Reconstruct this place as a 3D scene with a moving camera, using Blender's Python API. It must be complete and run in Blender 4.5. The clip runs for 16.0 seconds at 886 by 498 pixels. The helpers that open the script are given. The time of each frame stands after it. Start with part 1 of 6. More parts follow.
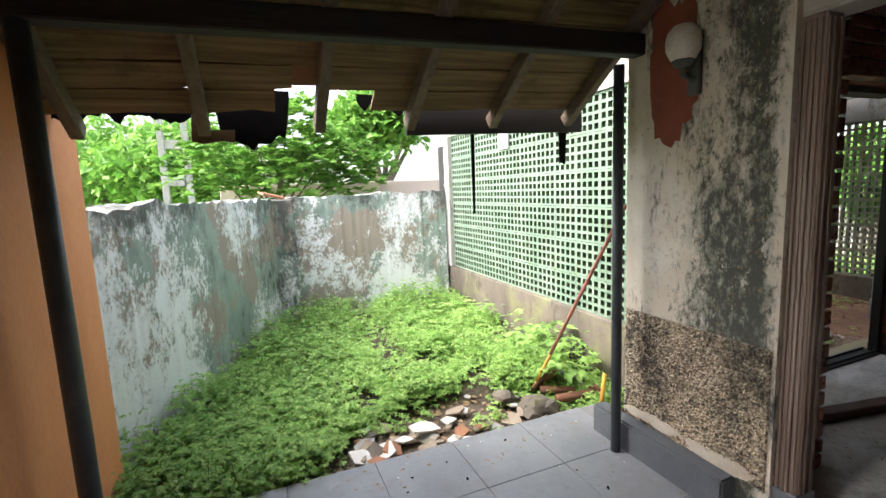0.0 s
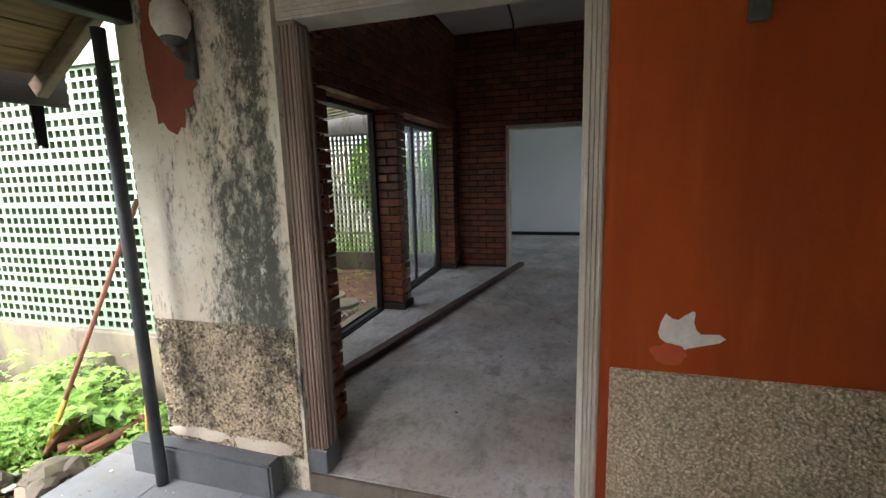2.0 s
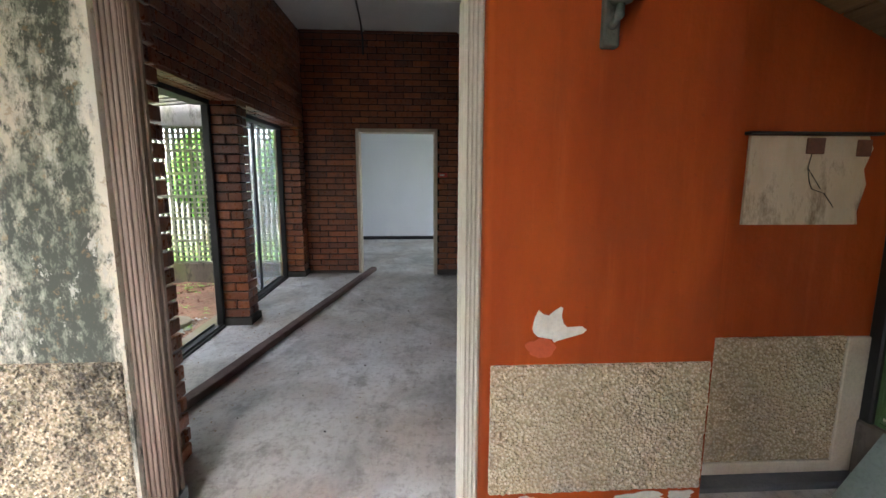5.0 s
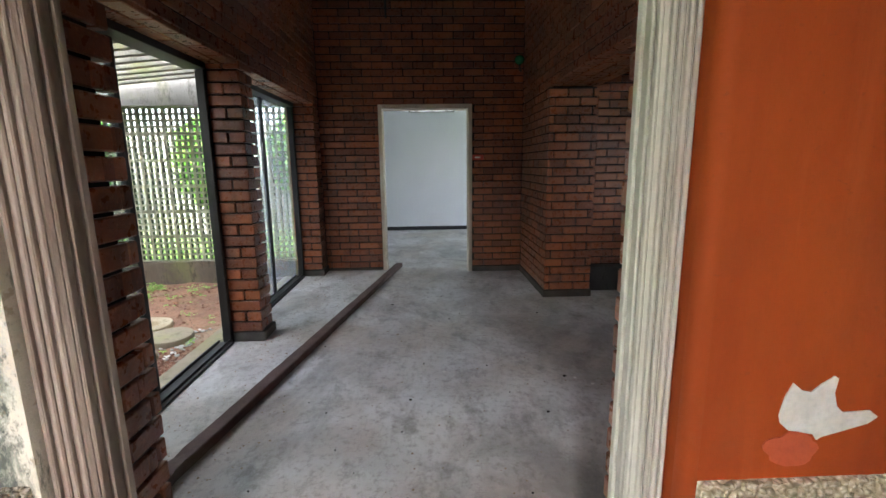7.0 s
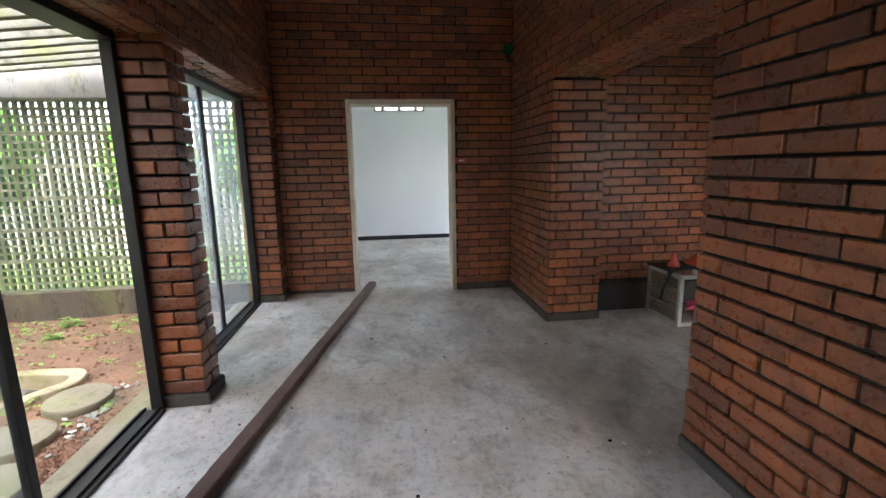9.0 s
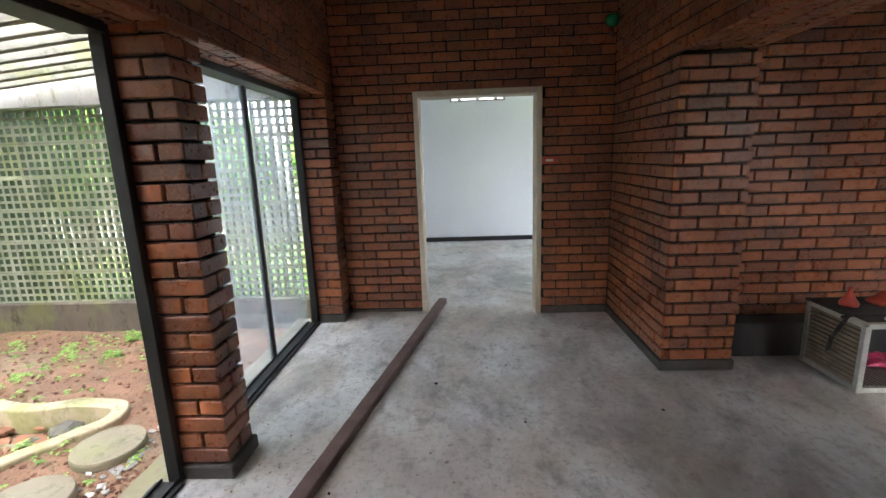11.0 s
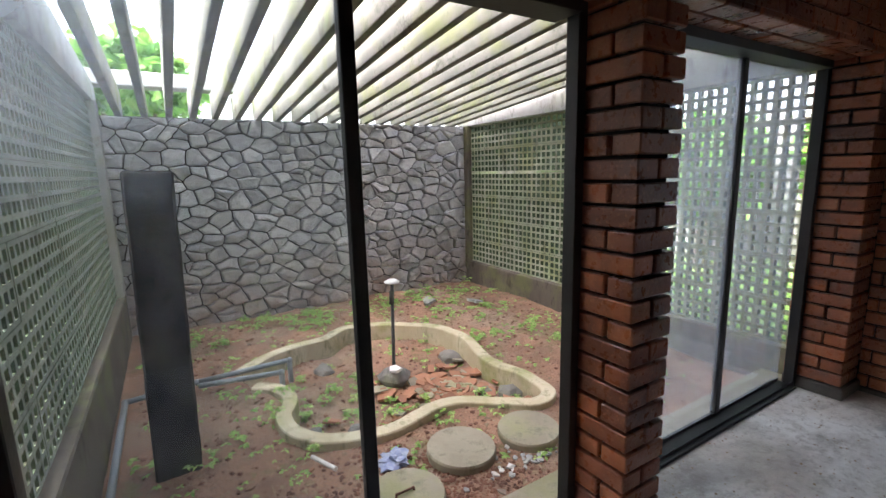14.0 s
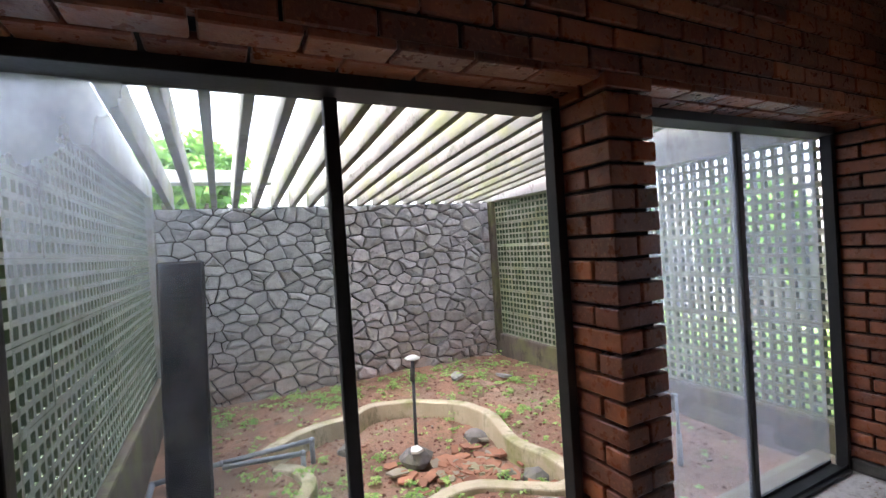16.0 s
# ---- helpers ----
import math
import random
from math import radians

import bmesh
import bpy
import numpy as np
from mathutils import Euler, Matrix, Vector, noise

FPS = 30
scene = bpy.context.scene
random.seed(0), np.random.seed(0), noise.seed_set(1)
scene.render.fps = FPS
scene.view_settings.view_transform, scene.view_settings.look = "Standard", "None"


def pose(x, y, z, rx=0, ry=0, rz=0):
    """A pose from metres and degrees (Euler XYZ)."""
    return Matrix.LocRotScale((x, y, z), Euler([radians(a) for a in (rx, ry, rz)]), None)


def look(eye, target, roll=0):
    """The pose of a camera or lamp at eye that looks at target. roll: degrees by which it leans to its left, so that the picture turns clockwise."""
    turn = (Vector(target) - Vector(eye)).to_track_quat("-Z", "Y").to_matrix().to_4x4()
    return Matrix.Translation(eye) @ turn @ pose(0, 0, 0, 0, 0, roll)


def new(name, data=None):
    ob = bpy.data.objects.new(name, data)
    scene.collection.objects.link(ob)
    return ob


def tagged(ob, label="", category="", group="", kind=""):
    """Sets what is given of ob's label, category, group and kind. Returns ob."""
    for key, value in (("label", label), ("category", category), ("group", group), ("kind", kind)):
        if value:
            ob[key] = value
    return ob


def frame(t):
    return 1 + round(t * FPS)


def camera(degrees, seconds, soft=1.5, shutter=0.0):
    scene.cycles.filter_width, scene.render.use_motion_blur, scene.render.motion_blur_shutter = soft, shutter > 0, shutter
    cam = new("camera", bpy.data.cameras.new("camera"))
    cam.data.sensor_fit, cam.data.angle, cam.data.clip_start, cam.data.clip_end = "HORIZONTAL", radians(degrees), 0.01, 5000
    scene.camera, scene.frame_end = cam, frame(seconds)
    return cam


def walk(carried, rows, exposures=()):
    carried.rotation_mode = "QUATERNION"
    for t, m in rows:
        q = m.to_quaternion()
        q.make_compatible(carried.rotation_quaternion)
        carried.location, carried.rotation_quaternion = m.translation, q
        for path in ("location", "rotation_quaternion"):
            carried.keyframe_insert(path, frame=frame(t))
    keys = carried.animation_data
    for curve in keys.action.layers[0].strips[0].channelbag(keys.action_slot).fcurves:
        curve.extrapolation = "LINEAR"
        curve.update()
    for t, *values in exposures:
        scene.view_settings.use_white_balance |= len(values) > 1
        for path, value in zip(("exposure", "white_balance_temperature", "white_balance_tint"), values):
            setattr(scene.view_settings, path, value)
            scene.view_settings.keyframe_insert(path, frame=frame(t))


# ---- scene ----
cam = camera(89.1, 16.0)
PATH = [
    (0, (-0.933, 0.201, 1.51), (-0.184, 2.037, 1.247), -2.4),
    (0.5, (-0.899, 0.196, 1.496), (0.017, 1.954, 1.226), -2.2),
    (1, (-0.783, 0.154, 1.473), (0.493, 1.662, 1.162), -2.1),
    (1.5, (-0.68, 0.115, 1.448), (0.967, 1.204, 1.128), -1.9),
    (2, (-0.655, 0.125, 1.456), (1.232, 0.699, 1.128), -1.6),
    (2.5, (-0.663, 0.114, 1.454), (1.312, 0.174, 1.141), -1.1),
    (3, (-0.675, 0.101, 1.445), (1.272, -0.231, 1.13), -0.2),
    (3.5, (-0.68, 0.136, 1.446), (1.259, -0.254, 1.148), 0.5),
    (4, (-0.678, 0.211, 1.451), (1.277, -0.092, 1.159), 1.0),
    (4.5, (-0.661, 0.238, 1.446), (1.309, 0.05, 1.156), 0.8),
    (4.7, (-0.648, 0.252, 1.447), (1.326, 0.115, 1.156), 0.5),
    (6.8, (0.171, 0.555, 1.407), (2.135, 0.48, 1.036), -0.7),
    (7, (0.234, 0.577, 1.395), (2.198, 0.508, 1.024), -0.7),
    (7.5, (0.428, 0.607, 1.396), (2.394, 0.534, 1.036), -1.0),
    (8, (0.656, 0.63, 1.412), (2.617, 0.498, 1.045), -1.0),
    (8.5, (0.853, 0.743, 1.403), (2.807, 0.525, 1.039), -1.2),
    (8.7, (0.909, 0.796, 1.404), (2.86, 0.545, 1.042), -1.0),
    (10.8, (1.692, 0.675, 1.542), (3.652, 0.668, 1.143), -2.1),
    (11, (1.759, 0.716, 1.545), (3.715, 0.815, 1.14), -2.1),
    (11.5, (1.88, 0.819, 1.548), (3.789, 1.25, 1.135), -2.0),
    (12, (2.029, 0.815, 1.524), (3.807, 1.633, 1.113), -2.5),
    (12.5, (2.173, 0.786, 1.535), (3.756, 1.936, 1.119), -2.5),
    (13, (2.226, 0.856, 1.524), (3.594, 2.262, 1.136), -2.3),
    (13.5, (2.235, 0.932, 1.532), (3.421, 2.501, 1.173), -1.8),
    (14, (2.285, 0.92, 1.532), (3.304, 2.606, 1.186), -1.5),
    (14.5, (2.337, 0.846, 1.536), (3.231, 2.612, 1.254), -1.6),
    (15, (2.373, 0.778, 1.567), (3.237, 2.573, 1.389), -2.2),
    (15.5, (2.381, 0.74, 1.578), (3.246, 2.541, 1.492), -3.2),
    (16, (2.412, 0.752, 1.573), (3.3, 2.544, 1.546), -3.8),
]
walk(cam, [(t, look(eye, target, roll)) for t, eye, target, roll in PATH],
     [(0, 2.5, 6450, 13), (1.0, 2.4, 6450, 13), (1.5, 2.75, 6400, 13), (2.0, 3.0, 6400, 13), (2.5, 3.75, 6350, 13), (3.0, 4.35, 6300, 13), (3.5, 4.5, 6300, 13),
      (4.0, 4.35, 6300, 13), (4.7, 4.1, 6250, 12), (7, 4.2, 6250, 11), (8.7, 4.6, 6450, 11), (11, 4.7, 6450, 11), (11.5, 4.55, 6500, 12), (12.5, 4.0, 6500, 13),
      (13.5, 3.8, 6450, 15), (14.5, 3.9, 6300, 18), (16, 4.05, 6200, 21)])
world = bpy.data.worlds.new("overcast_sky")
scene.world = world
world.use_nodes = True
wn, wl = world.node_tree.nodes, world.node_tree.links
sky = wn.new("ShaderNodeTexSky")
sky.sky_type = "NISHITA"
sky.sun_disc = False
sky.sun_elevation = radians(47)
sky.sun_rotation = radians(275)
sky.dust_density = 5.0
soften = wn.new("ShaderNodeHueSaturation")
soften.inputs["Saturation"].default_value = 0.55
wl.new(sky.outputs[0], soften.inputs["Color"])
wl.new(soften.outputs[0], wn["Background"].inputs["Color"])
wn["Background"].inputs["Strength"].default_value = 0.15

sun = new("sun", bpy.data.lights.new("sun", "SUN"))
sun.data.energy = 0.9
sun.data.angle = radians(60)
sun.data.color = (1.0, 0.98, 0.96)
sun.matrix_world = look((-12, 1, 13), (0, 0, 0))


# ---- materials ----
class Nodes:
    """A node material under construction; colours are read at world positions in metres."""

    def __init__(self, name, rough=0.8, metal=0.0, spec=0.5):
        self.mat = bpy.data.materials.new(name)
        self.mat.use_nodes = True
        self.n, self.l = self.mat.node_tree.nodes, self.mat.node_tree.links
        self.b = self.n["Principled BSDF"]
        self.b.inputs["Roughness"].default_value = rough
        self.b.inputs["Metallic"].default_value = metal
        self.b.inputs["Specular IOR Level"].default_value = spec
        self.geo = self.n.new("ShaderNodeNewGeometry")

    def where(self, stretch=(1, 1, 1)):
        m = self.n.new("ShaderNodeVectorMath")
        m.operation = "MULTIPLY"
        m.inputs[1].default_value = stretch
        self.l.new(self.geo.outputs["Position"], m.inputs[0])
        return m.outputs[0]

    def noise(self, scale, detail=5.0, stretch=(1, 1, 1), rough=0.6, distortion=0.0):
        t = self.n.new("ShaderNodeTexNoise")
        t.inputs["Scale"].default_value = scale
        t.inputs["Detail"].default_value = detail
        t.inputs["Roughness"].default_value = rough
        t.inputs["Distortion"].default_value = distortion
        self.l.new(self.where(stretch), t.inputs["Vector"])
        return t.outputs["Fac"]

    def cells(self, scale, stretch=(1, 1, 1), feature="F1"):
        t = self.n.new("ShaderNodeTexVoronoi")
        t.feature = feature
        t.inputs["Scale"].default_value = scale
        self.l.new(self.where(stretch), t.inputs["Vector"])
        return t.outputs["Distance"]

    def step(self, value, low, high):
        r = self.n.new("ShaderNodeMapRange")
        r.inputs["From Min"].default_value = low
        r.inputs["From Max"].default_value = high
        self.l.new(value, r.inputs["Value"])
        return r.outputs[0]

    def math(self, op, a, b):
        m = self.n.new("ShaderNodeMath")
        m.operation = op
        for i, v in enumerate((a, b)):
            if isinstance(v, (int, float)):
                m.inputs[i].default_value = v
            else:
                self.l.new(v, m.inputs[i])
        return m.outputs[0]

    def mix(self, fac, a, b):
        m = self.n.new("ShaderNodeMix")
        m.data_type = "RGBA"
        for i, v in ((0, fac), (6, a), (7, b)):
            if isinstance(v, (int, float)):
                m.inputs[i].default_value = v
            elif isinstance(v, tuple):
                m.inputs[i].default_value = (*v, 1)
            else:
                self.l.new(v, m.inputs[i])
        return m.outputs[2]

    def piece(self):
        return self.n.new("ShaderNodeObjectInfo").outputs["Random"]

    def island(self):
        return self.geo.outputs["Random Per Island"]

    def axis(self, i):
        s = self.n.new("ShaderNodeSeparateXYZ")
        self.l.new(self.geo.outputs["Position"], s.inputs[0])
        return s.outputs[i]

    def height(self):
        return self.axis(2)

    def colour(self, c):
        self.l.new(c, self.b.inputs["Base Color"])

    def roughness(self, r):
        self.l.new(r, self.b.inputs["Roughness"])

    def bump(self, value, depth, strength=1.0):
        u = self.n.new("ShaderNodeBump")
        u.inputs["Distance"].default_value = depth
        u.inputs["Strength"].default_value = strength
        self.l.new(value, u.inputs["Height"])
        self.l.new(u.outputs[0], self.b.inputs["Normal"])


def plain(name, a, b, scale=4.0, rough=0.8, bump=0.002, metal=0.0, stretch=(1, 1, 1), vary=0.0, fine=60.0):
    """Two tones in large blotches with a fine grain on top."""
    k = Nodes(name, rough, metal)
    big = k.step(k.noise(scale, 6, stretch), 0.35, 0.68)
    c = k.mix(big, a, b)
    grain = k.noise(fine, 3, stretch)
    c = k.mix(k.math("MULTIPLY", k.step(grain, 0.45, 0.75), 0.35), c, tuple(v * 0.55 for v in a))
    if vary:
        c = k.mix(k.math("MULTIPLY", k.piece(), vary), c, tuple(v * 0.35 for v in a))
    k.colour(c)
    if bump:
        k.bump(grain, bump)
    return k.mat


def brick_material():
    k = Nodes("varnished_brick", 0.5)
    r = k.piece()
    c = k.mix(k.step(r, 0.0, 1.0), (0.33, 0.105, 0.04), (0.14, 0.046, 0.025))
    c = k.mix(k.math("MULTIPLY", k.step(k.noise(6, 5), 0.5, 0.7), 0.7), c, (0.085, 0.04, 0.03))
    c = k.mix(k.math("MULTIPLY", k.step(k.noise(70, 3), 0.55, 0.7), 0.5), c, (0.36, 0.16, 0.08))
    k.colour(c)
    k.roughness(k.step(k.noise(25, 3), 0.05, 1.35))
    k.bump(k.noise(45, 4), 0.003)
    return k.mat


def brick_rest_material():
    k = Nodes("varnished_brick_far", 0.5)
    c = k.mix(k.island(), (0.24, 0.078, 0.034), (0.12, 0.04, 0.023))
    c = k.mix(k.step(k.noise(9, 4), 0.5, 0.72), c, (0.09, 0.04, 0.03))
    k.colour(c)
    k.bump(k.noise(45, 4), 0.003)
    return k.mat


def cement_floor_material():
    k = Nodes("polished_cement", 0.55)
    c = k.mix(k.step(k.noise(1.3, 7, distortion=0.6), 0.36, 0.64), (0.47, 0.47, 0.46), (0.68, 0.68, 0.665))
    c = k.mix(k.math("MULTIPLY", k.step(k.noise(0.9, 6), 0.45, 0.6), 0.6), c, (0.37, 0.29, 0.225))
    c = k.mix(k.math("MULTIPLY", k.step(k.noise(0.95, 8, (0.8, 1.2, 1), 0.66, 0.7), 0.5, 0.64), 0.62), c, (0.18, 0.17, 0.16))
    c = k.mix(k.math("MULTIPLY", k.step(k.noise(4, 9, (0.85, 1.15, 1), 0.72), 0.52, 0.66), 0.6), c, (0.14, 0.125, 0.11))
    c = k.mix(k.math("MULTIPLY", k.step(k.noise(2.4, 10, (1.6, 0.6, 1), 0.8), 0.57, 0.66), 0.5), c, (0.47, 0.46, 0.44))
    c = k.mix(k.math("MULTIPLY", k.step(k.noise(20, 9, rough=0.8), 0.5, 0.62), 0.55), c, (0.19, 0.17, 0.15))
    c = k.mix(k.math("MULTIPLY", k.step(k.noise(55, 3), 0.62, 0.75), 0.4), c, (0.6, 0.58, 0.52))
    k.colour(c)
    k.roughness(k.step(k.noise(2.2, 5), -0.1, 1.25))
    k.bump(k.noise(14, 9, rough=0.78), 0.006)
    return k.mat


def peeling_plaster():
    """Cream limewash with grey-green mould, black streaks and bare lighter patches."""
    k = Nodes("mouldy_plaster", 0.9)
    c = k.mix(k.step(k.noise(2.0, 5), 0.4, 0.65), (0.6, 0.53, 0.41), (0.72, 0.67, 0.57))
    field = k.noise(1.5, 3, (1, 1.9, 0.35), 0.5)
    fine = k.noise(16.0, 10, (1, 1, 0.5), 0.8)
    side = k.axis(1)
    c = k.mix(k.step(k.noise(5.2, 10, (1, 1, 0.3), 0.8), 0.54, 0.62), c, (0.07, 0.075, 0.065))
    band = k.math("MULTIPLY", k.step(side, 2.12, 1.9), k.step(side, 1.38, 1.5))
    field = k.math("ADD", k.math("MULTIPLY", field, 0.62), k.math("MULTIPLY", band, 0.2))
    grey = k.math("ADD", k.math("MULTIPLY", field, 1.3), k.math("MULTIPLY", fine, 0.6))
    c = k.mix(k.step(grey, 0.86, 0.97), c, (0.26, 0.265, 0.2))
    dark = k.math("ADD", field, k.math("MULTIPLY", k.noise(24.0, 10, (1, 1, 0.6), 0.8), 0.8))
    c = k.mix(k.step(dark, 0.84, 0.93), c, (0.075, 0.08, 0.062))
    c = k.mix(k.step(k.noise(9.0, 9, (1, 1, 0.6), 0.75), 0.6, 0.63), c, (0.5, 0.47, 0.4))
    c = k.mix(k.math("MULTIPLY", k.step(k.noise(30, 6), 0.6, 0.66), 0.5), c, (0.3, 0.2, 0.1))
    k.colour(c)
    k.bump(k.noise(18, 8, rough=0.7), 0.006)
    return k.mat


def yard_wall_material():
    """Old green paint flaking to white lime, bare brown render and black mould."""
    k = Nodes("flaking_green_wall", 0.92)
    c = k.mix(k.step(k.noise(1.4, 6, (1, 1, 0.5)), 0.4, 0.62), (0.21, 0.275, 0.235), (0.32, 0.385, 0.335))
    c = k.mix(k.math("MULTIPLY", k.step(k.noise(7, 9, (1, 1, 0.5), 0.75), 0.5, 0.64), 0.6), c, (0.1, 0.125, 0.105))
    area = k.noise(0.75, 3, (1, 1, 1.2))
    bare = k.math("ADD", k.math("MULTIPLY", area, 0.9), k.math("MULTIPLY", k.noise(3.2, 9, (1, 1, 0.8), 0.7), 0.6))
    c = k.mix(k.step(bare, 0.76, 0.785), c, (0.31, 0.265, 0.22))
    flakes = k.math("ADD", k.math("MULTIPLY", k.noise(0.9, 3, (1, 1, 0.9), 0.5), 0.8), k.math("ADD", k.math("MULTIPLY", k.noise(7.5, 10, (1, 1, 0.7), 0.78), 0.7), k.math("MULTIPLY", k.noise(34, 5, (1, 1, 0.7), 0.7), 0.4)))
    c = k.mix(k.step(flakes, 0.935, 0.945), c, (0.6, 0.605, 0.59))
    c = k.mix(k.step(flakes, 0.985, 0.995), c, (0.76, 0.775, 0.78))
    top = k.math("MULTIPLY", k.step(k.height(), 1.15, 1.5), 0.1)
    mould = k.math("ADD", k.math("ADD", k.math("MULTIPLY", k.noise(1.1, 4, (1, 1, 0.4)), 0.7), k.math("MULTIPLY", k.noise(11, 9, (1, 1, 0.5), 0.8), 0.5)), top)
    c = k.mix(k.math("MULTIPLY", k.step(mould, 0.67, 0.76), 0.9), c, (0.065, 0.07, 0.06))
    k.colour(c)
    k.bump(k.noise(12, 8, rough=0.72), 0.008)
    return k.mat


def orange_material():
    k = Nodes("orange_limewash", 0.7, spec=0.15)
    c = k.mix(k.step(k.noise(1.6, 7, (1, 1, 0.35)), 0.36, 0.66), (0.43, 0.082, 0.013), (0.29, 0.05, 0.01))
    c = k.mix(k.math("MULTIPLY", k.step(k.noise(5.5, 7, (1, 1, 0.1), 0.65), 0.5, 0.68), 0.35), c, (0.22, 0.036, 0.009))
    c = k.mix(k.math("MULTIPLY", k.step(k.noise(14, 6, (1, 1, 0.08)), 0.58, 0.7), 0.2), c, (0.5, 0.12, 0.03))
    c = k.mix(k.math("MULTIPLY", k.step(k.noise(40, 6, rough=0.7), 0.62, 0.7), 0.4), c, (0.2, 0.05, 0.02))
    c = k.mix(k.math("MULTIPLY", k.step(k.noise(3.1, 8, rough=0.7), 0.5, 0.66), 0.35), c, (0.25, 0.06, 0.02))
    k.colour(c)
    k.bump(k.noise(22, 6), 0.003)
    return k.mat


def roughcast_material(mould):
    k = Nodes("roughcast_mouldy" if mould else "roughcast_cream", 0.95)
    lump = k.cells(75)
    lump2 = k.noise(70, 4)
    h = k.math("SUBTRACT", k.math("MULTIPLY", lump2, 0.7), lump)
    c = k.mix(k.step(h, -0.35, 0.3), (0.5, 0.39, 0.25), (0.82, 0.71, 0.54))
    if mould:
        c = k.mix(k.math("MULTIPLY", k.step(k.noise(3, 10, rough=0.8), 0.47, 0.6), 0.9), c, (0.055, 0.05, 0.042))
        c = k.mix(k.math("MULTIPLY", k.step(k.noise(60, 3), 0.5, 0.6), 0.75), c, (0.05, 0.04, 0.03))
    else:
        c = k.mix(k.math("MULTIPLY", k.step(k.noise(2.5, 5), 0.55, 0.7), 0.5), c, (0.42, 0.39, 0.38))
    k.colour(c)
    k.bump(h, 0.02, 1.0)
    return k.mat


def wood_material(name, a, b, along, rough=0.8, vary=0.5):
    k = Nodes(name, rough)
    stretch = (0.6, 14, 14) if along == "x" else (14, 0.6, 14) if along == "y" else (14, 14, 0.6)
    c = k.mix(k.step(k.noise(2.4, 6, stretch), 0.35, 0.68), a, b)
    c = k.mix(k.math("MULTIPLY", k.piece(), vary), c, tuple(v * 0.45 for v in a))
    c = k.mix(k.math("MULTIPLY", k.step(k.noise(3.2, 7, rough=0.7), 0.54, 0.7), 0.8), c, tuple(v * 0.2 for v in a))
    k.colour(c)
    k.bump(k.noise(5, 6, stretch), 0.004)
    return k.mat


def leaf_material(name, a, b):
    k = Nodes(name, 0.55)
    c = k.mix(k.island(), a, b)
    c = k.mix(k.math("MULTIPLY", k.step(k.noise(2.2, 4), 0.45, 0.65), 0.4), c, tuple(v * 0.8 for v in a))
    k.colour(c)
    k.b.inputs["Transmission Weight"].default_value = 0.0
    t = k.n.new("ShaderNodeBsdfTranslucent")
    k.l.new(c, t.inputs["Color"])
    m = k.n.new("ShaderNodeMixShader")
    m.inputs[0].default_value = 0.45
    k.l.new(k.b.outputs[0], m.inputs[1])
    k.l.new(t.outputs[0], m.inputs[2])
    k.l.new(m.outputs[0], k.n["Material Output"].inputs["Surface"])
    return k.mat


def dust_flare_glass(name, low, high, top_from, x_from=0.0, x_to=-1.0):
    """Thin window glass under dust, thicker in blotches; x_to adds painted lens flare."""
    k = Nodes(name, 0.1)
    clear = k.n.new("ShaderNodeBsdfTransparent")
    clear.inputs[0].default_value = (0.93, 0.96, 0.95, 1)
    gloss = k.n.new("ShaderNodeBsdfGlossy")
    gloss.inputs["Roughness"].default_value = 0.02
    facing = k.n.new("ShaderNodeLayerWeight").outputs["Facing"]
    shine = k.math("ADD", k.math("MULTIPLY", k.math("POWER", facing, 5.0), 0.7), 0.03)
    m1 = k.n.new("ShaderNodeMixShader")
    k.l.new(shine, m1.inputs[0])
    k.l.new(clear.outputs[0], m1.inputs[1])
    k.l.new(gloss.outputs[0], m1.inputs[2])
    dust = k.n.new("ShaderNodeBsdfTranslucent")
    dust.inputs[0].default_value = (0.74, 0.83, 0.94, 1)
    # Denser towards the top; the ramp along x paints flare over the dust.
    veil = k.math("MULTIPLY", k.step(k.noise(1.1, 6, (1, 1, 0.7), 0.65), 0.25, 0.65), k.step(k.height(), top_from, 2.1))
    if x_to > 0:
        veil = k.math("POWER", k.math("MULTIPLY", veil, k.step(k.axis(0), x_from, x_to)), 1.35)
        veil = k.math("ADD", veil, k.math("MULTIPLY", k.step(k.noise(9, 7, (1, 1, 0.35), 0.75), 0.52, 0.75), 0.025))
    amount = k.n.new("ShaderNodeMapRange")
    amount.inputs["To Min"].default_value = low
    amount.inputs["To Max"].default_value = high
    k.l.new(veil, amount.inputs["Value"])
    m2 = k.n.new("ShaderNodeMixShader")
    k.l.new(amount.outputs[0], m2.inputs[0])
    k.l.new(m1.outputs[0], m2.inputs[1])
    k.l.new(dust.outputs[0], m2.inputs[2])
    k.l.new(m2.outputs[0], k.n["Material Output"].inputs["Surface"])
    return k.mat


def stone_material():
    k = Nodes("split_granite", 0.9)
    r = k.piece()
    c = k.mix(r, (0.52, 0.51, 0.5), (0.3, 0.3, 0.295))
    c = k.mix(k.step(k.noise(6, 7, rough=0.7), 0.45, 0.7), c, (0.54, 0.52, 0.49))
    soil = k.math("MULTIPLY", k.step(k.height(), 0.75, -0.05), k.step(k.noise(2.5, 4), 0.3, 0.65))
    c = k.mix(k.math("MULTIPLY", soil, 0.7), c, (0.34, 0.2, 0.125))
    c = k.mix(k.math("MULTIPLY", k.step(k.noise(30, 5), 0.55, 0.7), 0.5), c, (0.17, 0.165, 0.16))
    k.colour(c)
    k.bump(k.noise(16, 8, rough=0.7), 0.035)
    return k.mat


